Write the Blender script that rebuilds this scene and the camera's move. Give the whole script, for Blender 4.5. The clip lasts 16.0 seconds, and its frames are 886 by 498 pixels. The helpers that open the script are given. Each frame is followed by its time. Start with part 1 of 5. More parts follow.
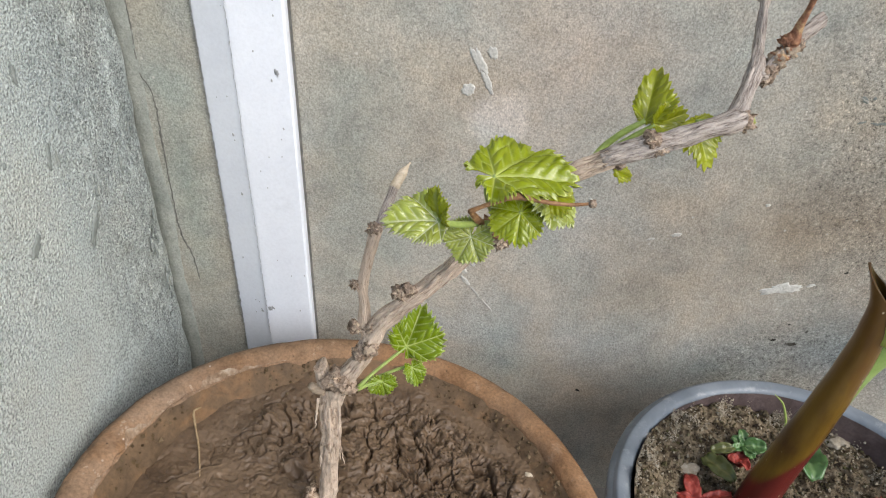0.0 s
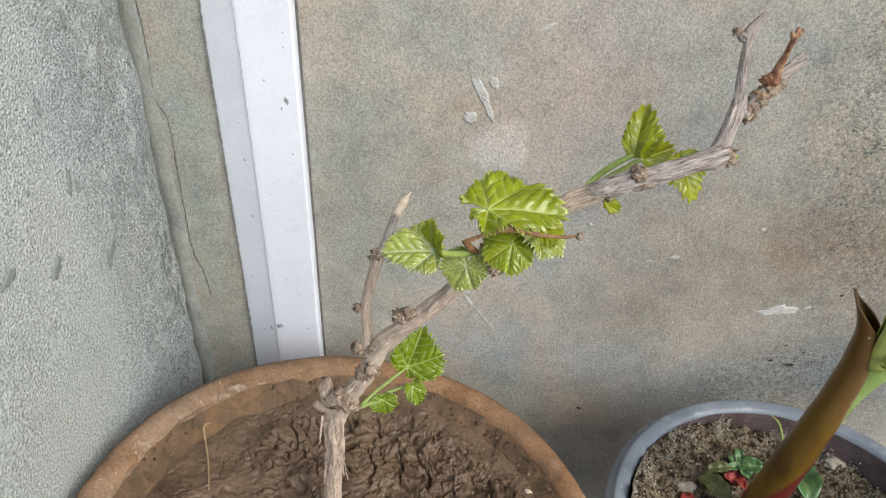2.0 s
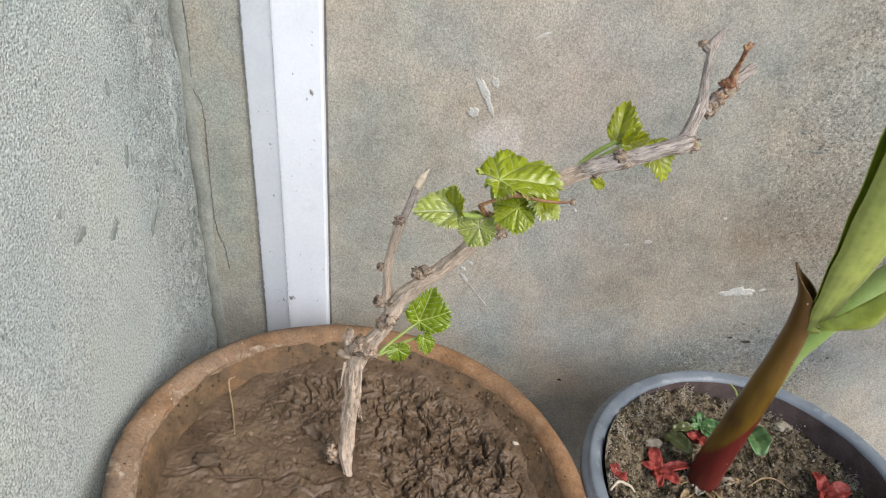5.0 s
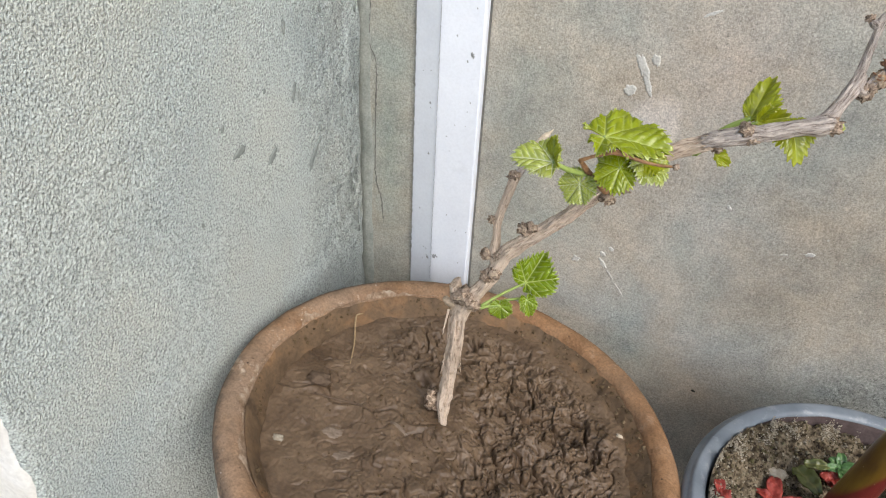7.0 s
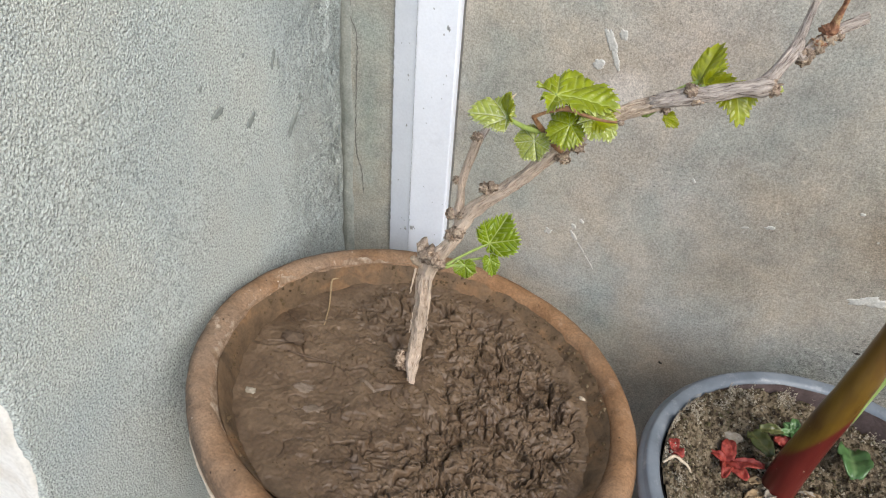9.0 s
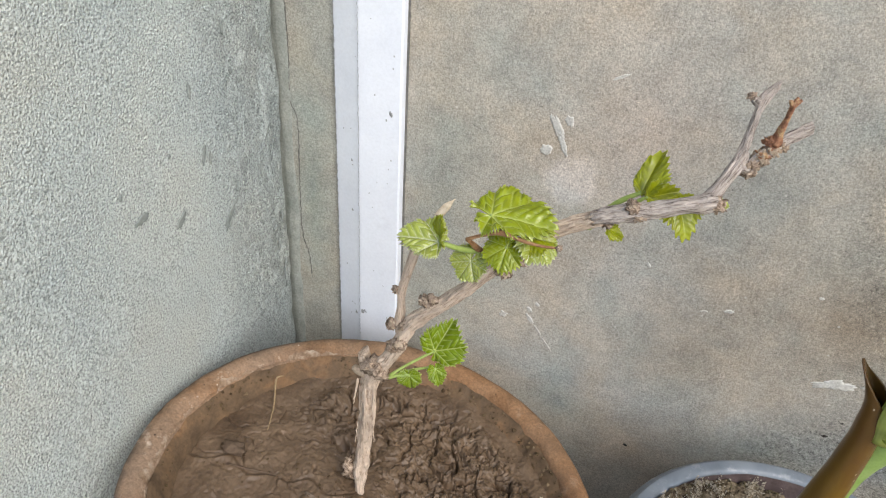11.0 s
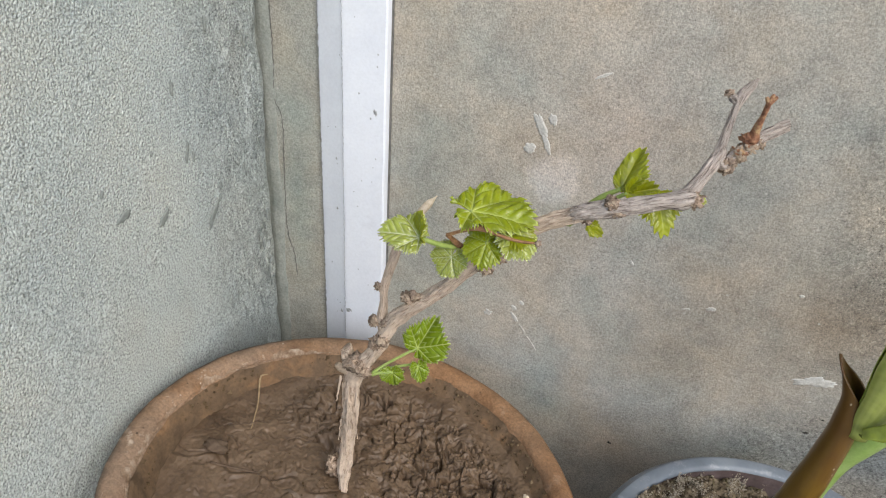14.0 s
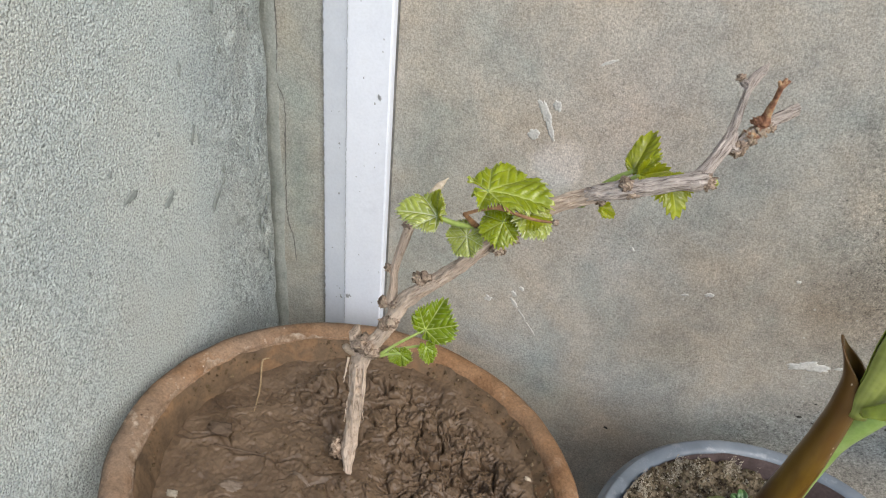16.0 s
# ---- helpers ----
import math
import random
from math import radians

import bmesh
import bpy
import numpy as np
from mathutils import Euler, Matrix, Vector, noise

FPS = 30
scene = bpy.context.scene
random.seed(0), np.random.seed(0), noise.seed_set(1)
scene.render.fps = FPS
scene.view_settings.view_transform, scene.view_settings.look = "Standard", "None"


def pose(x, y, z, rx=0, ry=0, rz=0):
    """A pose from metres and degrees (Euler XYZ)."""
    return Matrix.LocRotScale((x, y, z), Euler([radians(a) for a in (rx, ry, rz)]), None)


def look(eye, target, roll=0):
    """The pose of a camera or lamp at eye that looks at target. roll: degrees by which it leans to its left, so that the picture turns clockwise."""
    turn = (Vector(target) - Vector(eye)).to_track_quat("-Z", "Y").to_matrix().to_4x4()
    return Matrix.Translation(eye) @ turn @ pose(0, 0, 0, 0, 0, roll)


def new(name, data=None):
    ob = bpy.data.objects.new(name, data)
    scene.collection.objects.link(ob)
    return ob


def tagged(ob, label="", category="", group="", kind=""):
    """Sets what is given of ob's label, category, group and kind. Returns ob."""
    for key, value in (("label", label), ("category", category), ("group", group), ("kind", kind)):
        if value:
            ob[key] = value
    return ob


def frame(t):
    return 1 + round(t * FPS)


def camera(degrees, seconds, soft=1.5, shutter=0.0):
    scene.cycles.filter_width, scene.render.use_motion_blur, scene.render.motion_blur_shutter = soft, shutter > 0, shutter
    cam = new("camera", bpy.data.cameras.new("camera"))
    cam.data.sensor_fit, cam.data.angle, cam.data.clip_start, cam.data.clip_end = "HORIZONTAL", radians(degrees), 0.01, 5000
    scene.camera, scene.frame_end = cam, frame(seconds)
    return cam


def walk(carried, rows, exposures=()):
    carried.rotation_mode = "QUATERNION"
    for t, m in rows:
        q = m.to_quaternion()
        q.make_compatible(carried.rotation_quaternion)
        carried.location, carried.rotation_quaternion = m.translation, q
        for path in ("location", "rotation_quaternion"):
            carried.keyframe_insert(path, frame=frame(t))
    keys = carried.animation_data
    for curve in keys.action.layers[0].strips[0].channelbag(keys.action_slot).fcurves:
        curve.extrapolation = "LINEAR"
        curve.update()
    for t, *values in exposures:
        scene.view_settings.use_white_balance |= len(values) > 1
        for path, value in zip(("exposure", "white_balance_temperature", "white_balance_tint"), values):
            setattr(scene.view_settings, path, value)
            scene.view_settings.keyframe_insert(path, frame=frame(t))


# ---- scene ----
cam = camera(63.8, 16.0, soft=1.15)
PATH = [
    (0, (0.024, 0.063, 0.763), (-0.05, 1.672, -0.423), 2.9),
    (0.5, (0.035, 0.05, 0.763), (-0.034, 1.664, -0.416), 4.1),
    (1, (0.045, 0.046, 0.775), (-0.024, 1.67, -0.391), 3.6),
    (1.5, (0.035, 0.046, 0.78), (-0.062, 1.676, -0.376), 3.2),
    (2, (0.032, 0.052, 0.782), (-0.077, 1.679, -0.377), 2.5),
    (2.5, (0.031, 0.06, 0.784), (-0.075, 1.689, -0.372), 2.1),
    (3, (0.027, 0.06, 0.788), (-0.092, 1.691, -0.363), 2.0),
    (3.2, (0.018, 0.048, 0.797), (-0.133, 1.689, -0.336), 1.4),
    (5.3, (0.01, -0.036, 0.806), (-0.027, 1.605, -0.337), 5.5),
    (5.5, (0.002, -0.034, 0.797), (-0.092, 1.581, -0.378), 4.3),
    (6, (0.05, -0.023, 0.789), (-0.3, 1.529, -0.424), 4.3),
    (6.5, (0.095, -0.033, 0.775), (-0.402, 1.527, -0.374), 5.5),
    (7, (0.089, -0.046, 0.783), (-0.501, 1.471, -0.379), 3.2),
    (7.5, (0.101, -0.057, 0.784), (-0.501, 1.449, -0.387), 3.1),
    (8, (0.124, -0.07, 0.768), (-0.475, 1.415, -0.431), 3.8),
    (8.2, (0.126, -0.07, 0.772), (-0.481, 1.419, -0.417), 3.7),
    (10.3, (0.129, -0.045, 0.776), (-0.393, 1.508, -0.37), 5.6),
    (10.5, (0.126, -0.034, 0.786), (-0.401, 1.533, -0.339), 5.4),
    (11, (0.127, -0.002, 0.807), (-0.412, 1.582, -0.288), 3.9),
    (11.5, (0.134, 0.007, 0.817), (-0.416, 1.604, -0.255), 3.8),
    (12, (0.136, 0.016, 0.81), (-0.386, 1.612, -0.275), 4.4),
    (12.5, (0.121, 0.01, 0.809), (-0.407, 1.6, -0.284), 3.7),
    (13, (0.119, -0.004, 0.811), (-0.396, 1.593, -0.276), 3.7),
    (13.5, (0.124, -0.006, 0.805), (-0.393, 1.586, -0.289), 4.2),
    (14, (0.134, -0.003, 0.805), (-0.381, 1.594, -0.284), 4.4),
    (14.5, (0.148, -0.002, 0.808), (-0.358, 1.597, -0.281), 3.9),
    (15, (0.148, -0.017, 0.813), (-0.352, 1.592, -0.264), 4.1),
    (15.5, (0.132, -0.026, 0.808), (-0.361, 1.581, -0.276), 4.8),
    (16, (0.117, -0.019, 0.798), (-0.345, 1.588, -0.3), 5.8),
]
walk(cam, [(t, look(eye, target, roll)) for t, eye, target, roll in PATH],
     exposures=[(0.0, 0.71), (3.0, 0.67), (5.5, 0.76), (8.0, 0.71), (10.5, 0.73), (11.5, 0.67), (12.5, 0.56), (14.0, 0.58), (16.0, 0.60)])

# ---- world and light: a courtyard corner in soft daylight ----
SUN = Vector((0.72, -0.62, 0.78)).normalized()
world = bpy.data.worlds.new("sky")
scene.world = world
world.use_nodes = True
wn = world.node_tree
sky = wn.nodes.new("ShaderNodeTexSky")
sky.sky_type, sky.sun_disc = "NISHITA", False
sky.sun_elevation = math.asin(SUN.z)
sky.sun_rotation = math.atan2(SUN.x, SUN.y)
sky.air_density, sky.dust_density, sky.ozone_density = 1.0, 1.5, 1.0
wn.links.new(sky.outputs[0], wn.nodes["Background"].inputs[0])
wn.nodes["Background"].inputs[1].default_value = 0.12
sun = new("sun", bpy.data.lights.new("sun", "SUN"))
sun.data.energy, sun.data.angle, sun.data.color = 1.6, radians(40), (1.0, 0.965, 0.91)
sun.matrix_world = look(SUN * 5, (0, 0, 0))


# ---- materials ----
def shader(name, rough=0.8, spec=0.3):
    m = bpy.data.materials.new(name)
    m.use_nodes = True
    b = m.node_tree.nodes["Principled BSDF"]
    b.inputs["Roughness"].default_value = rough
    b.inputs["Specular IOR Level"].default_value = spec
    return m, m.node_tree, b


def coords(nt, stretch=(1, 1, 1), turn=(0, 0, 0), move=(0, 0, 0)):
    tc, mp = nt.nodes.new("ShaderNodeTexCoord"), nt.nodes.new("ShaderNodeMapping")
    nt.links.new(tc.outputs["Object"], mp.inputs[0])
    mp.inputs["Scale"].default_value = stretch
    mp.inputs["Rotation"].default_value = turn
    mp.inputs["Location"].default_value = move
    return mp.outputs[0]


def cloud(nt, vec, scale, detail=6.0, rough=0.55, warp=0.0):
    n = nt.nodes.new("ShaderNodeTexNoise")
    n.inputs["Scale"].default_value, n.inputs["Detail"].default_value = scale, detail
    n.inputs["Roughness"].default_value, n.inputs["Distortion"].default_value = rough, warp
    nt.links.new(vec, n.inputs["Vector"])
    return n.outputs["Fac"]


def cells(nt, vec, scale, feature="F1"):
    n = nt.nodes.new("ShaderNodeTexVoronoi")
    n.feature = feature
    n.inputs["Scale"].default_value = scale
    nt.links.new(vec, n.inputs["Vector"])
    return n.outputs["Distance"]


def ramp(nt, fac, stops):
    r = nt.nodes.new("ShaderNodeValToRGB")
    while len(r.color_ramp.elements) < len(stops):
        r.color_ramp.elements.new(0.5)
    for e, (p, c) in zip(r.color_ramp.elements, stops):
        e.position = p
        e.color = (*c, 1) if not isinstance(c, (int, float)) else (c, c, c, 1)
    nt.links.new(fac, r.inputs[0])
    return r.outputs[0]


def blend(nt, fac, a, b, kind="MIX"):
    x = nt.nodes.new("ShaderNodeMix")
    x.data_type, x.blend_type = "RGBA", kind
    for value, socket in ((fac, x.inputs[0]), (a, x.inputs[6]), (b, x.inputs[7])):
        if isinstance(value, (int, float)):
            socket.default_value = value
        elif isinstance(value, tuple):
            socket.default_value = (*value, 1)
        else:
            nt.links.new(value, socket)
    return x.outputs[2]


def relief(nt, bsdf, layers):
    """layers: (height socket, strength, distance in metres)."""
    last = None
    for h, strength, dist in layers:
        b = nt.nodes.new("ShaderNodeBump")
        b.inputs["Strength"].default_value, b.inputs["Distance"].default_value = strength, dist
        nt.links.new(h, b.inputs["Height"])
        if last:
            nt.links.new(last, b.inputs["Normal"])
        last = b.outputs[0]
    nt.links.new(last, bsdf.inputs["Normal"])


def spot(nt, centre, size, turn=0.0):
    """A soft round mask on the back wall: 1 at the centre, 0 at the edge."""
    tc, mp = nt.nodes.new("ShaderNodeTexCoord"), nt.nodes.new("ShaderNodeMapping")
    nt.links.new(tc.outputs["Object"], mp.inputs[0])
    mp.vector_type = "TEXTURE"
    mp.inputs["Location"].default_value = centre
    mp.inputs["Rotation"].default_value = (0, turn, 0)
    mp.inputs["Scale"].default_value = (size[0], 0.3, size[1])
    g = nt.nodes.new("ShaderNodeTexGradient")
    g.gradient_type = "QUADRATIC_SPHERE"
    nt.links.new(mp.outputs[0], g.inputs[0])
    return g.outputs["Fac"]


def times(nt, a, b):
    n = nt.nodes.new("ShaderNodeMath")
    n.operation = "MULTIPLY"
    for i, v in enumerate((a, b)):
        if isinstance(v, (int, float)):
            n.inputs[i].default_value = v
        else:
            nt.links.new(v, n.inputs[i])
    return n.outputs[0]


def cement_wall():
    m, nt, b = shader("smooth_cement", 0.75, 0.25)
    v = coords(nt)
    big = cloud(nt, v, 5.5, 5, 0.55, 0.4)
    c = ramp(nt, big, [(0.30, (0.367, 0.355, 0.316)), (0.45, (0.428, 0.402, 0.348)), (0.56, (0.478, 0.430, 0.360)), (0.70, (0.413, 0.400, 0.360))])
    c = blend(nt, times(nt, spot(nt, (0.36, 0.62, 0.415), (0.30, 0.13), -0.28), 0.8), c, (0.27, 0.225, 0.175))
    c = blend(nt, times(nt, spot(nt, (0.10, 0.62, 0.55), (0.13, 0.24), 0.35), 0.9), c, (0.47, 0.415, 0.36))
    c = blend(nt, times(nt, spot(nt, (0.25, 0.62, 0.62), (0.17, 0.14)), 0.3), c, (0.37, 0.38, 0.365))
    c = blend(nt, times(nt, spot(nt, (0.14, 0.62, 0.27), (0.24, 0.15), 0.5), 0.45), c, (0.36, 0.372, 0.352))
    # darker blue-green patches low on the wall
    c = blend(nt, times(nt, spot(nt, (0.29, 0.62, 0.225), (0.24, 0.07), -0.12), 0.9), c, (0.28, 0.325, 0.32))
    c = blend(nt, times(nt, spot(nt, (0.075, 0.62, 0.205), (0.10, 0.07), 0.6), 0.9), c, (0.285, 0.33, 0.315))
    c = blend(nt, times(nt, spot(nt, (0.20, 0.62, 0.31), (0.13, 0.06), -0.3), 0.8), c, (0.43, 0.37, 0.29))
    c = blend(nt, times(nt, spot(nt, (0.12, 0.62, 0.40), (0.10, 0.10)), 0.4), c, (0.41, 0.405, 0.385))
    # brown patch between the pots, its colour lightened to offset the shade there
    c = blend(nt, times(nt, spot(nt, (0.165, 0.62, 0.165), (0.11, 0.085)), 1.0), c, (0.43, 0.37, 0.29))
    c = blend(nt, times(nt, spot(nt, (-0.09, 0.62, 0.43), (0.13, 0.34)), 0.9), c, (0.315, 0.33, 0.295))
    c = blend(nt, times(nt, ramp(nt, times(nt, spot(nt, (0.041, 0.62, 0.492), (0.044, 0.050), 0.5), ramp(nt, cloud(nt, v, 70, 5, 0.6), [(0.3, 0.4), (0.7, 1.6)])), [(0.12, 0.0), (0.34, 1.0)]), 0.8), c, (0.60, 0.555, 0.51))
    # right part darker: brown, and blue-grey lower down
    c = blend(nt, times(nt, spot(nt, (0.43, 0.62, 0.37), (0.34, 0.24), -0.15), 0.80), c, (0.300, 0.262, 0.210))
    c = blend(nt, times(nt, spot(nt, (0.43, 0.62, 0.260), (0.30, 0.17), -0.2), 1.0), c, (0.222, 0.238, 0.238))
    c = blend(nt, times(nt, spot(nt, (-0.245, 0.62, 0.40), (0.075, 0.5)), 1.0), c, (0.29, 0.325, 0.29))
    c = blend(nt, times(nt, spot(nt, (0.40, 0.62, 0.74), (0.26, 0.20), 0.4), 0.9), c, (0.310, 0.278, 0.225))
    mid = ramp(nt, cloud(nt, v, 26, 8, 0.72, 0.3), [(0.3, 0.64), (0.5, 0.98), (0.70, 1.26)])
    c = blend(nt, 0.6, c, mid, "MULTIPLY")
    tint = ramp(nt, cloud(nt, coords(nt, move=(4, 2, 7)), 11, 5, 0.6, 0.5), [(0.34, (0.84, 0.98, 1.02)), (0.5, (1.0, 1.0, 1.0)), (0.66, (1.10, 0.99, 0.86))])
    c = blend(nt, 0.40, c, tint, "MULTIPLY")
    grain = ramp(nt, cloud(nt, v, 680, 2, 0.6), [(0.36, 0.36), (0.5, 1.0), (0.64, 1.68)])
    c = blend(nt, 0.32, c, grain, "MULTIPLY")
    sand = ramp(nt, cloud(nt, coords(nt, move=(3, 1, 2)), 300, 4, 0.8), [(0.36, 0.5), (0.46, 1.0), (0.56, 1.0), (0.66, 1.4)])
    c = blend(nt, ramp(nt, cloud(nt, v, 8, 4), [(0.35, 0.25), (0.65, 0.8)]), c, blend(nt, 1.0, c, sand, "MULTIPLY"))
    coarse = ramp(nt, cloud(nt, coords(nt, move=(1, 6, 2)), 330, 4, 0.85), [(0.38, 0.30), (0.47, 1.0), (0.55, 1.0), (0.64, 1.65)])
    rough_at = ramp(nt, spot(nt, (0.43, 0.62, 0.54), (0.27, 0.42)), [(0.10, 0.0), (0.40, 0.85)])
    c = blend(nt, rough_at, c, blend(nt, 1.0, c, coarse, "MULTIPLY"))
    rough_low = ramp(nt, spot(nt, (0.37, 0.62, 0.22), (0.19, 0.14)), [(0.10, 0.0), (0.35, 0.85)])
    c = blend(nt, rough_low, c, blend(nt, 1.0, c, coarse, "MULTIPLY"))
    pits = ramp(nt, cells(nt, v, 190), [(0.06, 0.35), (0.16, 1.0)])
    pit_where = ramp(nt, cloud(nt, v, 60, 3), [(0.48, 0.0), (0.56, 1.0)])
    c = blend(nt, pit_where, c, blend(nt, 0.8, c, pits, "MULTIPLY"))
    pale = ramp(nt, cells(nt, coords(nt, move=(0.3, 0.7, 0.1)), 48), [(0.045, 1.0), (0.075, 0.0)])
    c = blend(nt, times(nt, pale, 0.6), c, (0.62, 0.6, 0.55))
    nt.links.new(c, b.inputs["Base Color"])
    relief(nt, b, [(cloud(nt, v, 9, 3), 0.5, 0.006), (cloud(nt, v, 60, 5, 0.6), 0.35, 0.0012), (cloud(nt, v, 430, 3, 0.6), 0.6, 0.0012), (times(nt, rough_at, coarse), 0.7, 0.0012), (times(nt, rough_low, coarse), 0.8, 0.0016)])
    return m


def rough_plaster():
    m, nt, b = shader("rough_plaster", 0.85, 0.2)
    v = coords(nt)
    c = ramp(nt, cloud(nt, v, 7, 5, 0.6), [(0.3, (0.440, 0.490, 0.482)), (0.5, (0.495, 0.538, 0.515)), (0.7, (0.522, 0.548, 0.508))])
    stain = ramp(nt, cloud(nt, coords(nt, (1, 1, 0.4)), 16, 6, 0.65), [(0.55, 0.0), (0.75, 1.0)])
    c = blend(nt, times(nt, stain, 0.22), c, (0.45, 0.41, 0.34))
    # fine speckle at the bump's scale: shade of the stipple's hollows put into colour
    grain_shade = ramp(nt, cloud(nt, v, 540, 2.5, 0.6), [(0.35, 0.45), (0.5, 1.0), (0.65, 1.38)])
    c = blend(nt, 0.8, c, grain_shade, "MULTIPLY")
    dots = ramp(nt, cells(nt, v, 75), [(0.03, 0.3), (0.075, 1.0)])
    dot_where = ramp(nt, cloud(nt, v, 24, 3), [(0.56, 0.0), (0.64, 1.0)])
    c = blend(nt, dot_where, c, blend(nt, 0.75, c, dots, "MULTIPLY"))
    nt.links.new(c, b.inputs["Base Color"])
    tc, sep = nt.nodes.new("ShaderNodeTexCoord"), nt.nodes.new("ShaderNodeSeparateXYZ")
    nt.links.new(tc.outputs["Object"], sep.inputs[0])
    chips = times(nt, ramp(nt, sep.outputs["Y"], [(0.47, 0.0), (0.57, 1.0)]), ramp(nt, cloud(nt, coords(nt, (1, 1, 0.6)), 55, 7, 0.72, 0.4), [(0.40, 0.0), (0.47, 0.55), (0.52, 0.6), (0.56, 1.0)]))
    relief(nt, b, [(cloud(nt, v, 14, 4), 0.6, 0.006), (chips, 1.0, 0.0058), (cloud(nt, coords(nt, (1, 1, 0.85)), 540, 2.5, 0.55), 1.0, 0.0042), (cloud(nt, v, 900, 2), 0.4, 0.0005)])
    return m


def mottled(name, stops, scale, rough=0.8, spec=0.3, fine=300, fine_amount=0.5, bump=0.0006, warp=0.3, stretch=(1, 1, 1), coat=0.0):
    m, nt, b = shader(name, rough, spec)
    v = coords(nt, stretch)
    c = ramp(nt, cloud(nt, v, scale, 6, 0.6, warp), stops)
    c = blend(nt, fine_amount, c, ramp(nt, cloud(nt, v, fine, 4, 0.65), [(0.28, 0.6), (0.5, 1.0), (0.74, 1.35)]), "MULTIPLY")
    nt.links.new(c, b.inputs["Base Color"])
    b.inputs["Coat Weight"].default_value = coat
    relief(nt, b, [(cloud(nt, v, scale * 2.5, 5, 0.6), 0.4, bump * 3), (cloud(nt, v, fine, 4, 0.6), 0.6, bump)])
    return m


def scuffed(name, stops, pale):
    """Worn plastic with whitish scuffs."""
    m, nt, b = shader(name, 0.4, 0.5)
    v = coords(nt)
    c = ramp(nt, cloud(nt, v, 26, 6, 0.6, 0.3), stops)
    worn = ramp(nt, cloud(nt, coords(nt, (1, 1, 2.5)), 60, 7, 0.7), [(0.56, 0.0), (0.70, 1.0)])
    c = blend(nt, times(nt, worn, 0.6), c, pale)
    dust = ramp(nt, cells(nt, v, 90), [(0.05, 1.0), (0.10, 0.0)])
    c = blend(nt, times(nt, dust, ramp(nt, cloud(nt, v, 14, 3), [(0.5, 0.0), (0.62, 1.0)])), c, (0.42, 0.40, 0.36))
    nt.links.new(c, b.inputs["Base Color"])
    nt.links.new(ramp(nt, cloud(nt, v, 70, 5), [(0.3, 0.3), (0.7, 0.6)]), b.inputs["Roughness"])
    relief(nt, b, [(cloud(nt, v, 22, 4), 0.3, 0.003), (cloud(nt, v, 300, 3), 0.3, 0.0004)])
    return m


def grit(name, tones):
    """Loose crumbs, each of its own tone."""
    m, nt, b = shader(name, 0.92, 0.1)
    g = nt.nodes.new("ShaderNodeNewGeometry")
    c = ramp(nt, g.outputs["Random Per Island"], [(i / (len(tones) - 1), t) for i, t in enumerate(tones)])
    v = coords(nt)
    c = blend(nt, 0.5, c, ramp(nt, cloud(nt, v, 500, 4), [(0.3, 0.6), (0.7, 1.3)]), "MULTIPLY")
    nt.links.new(c, b.inputs["Base Color"])
    return m


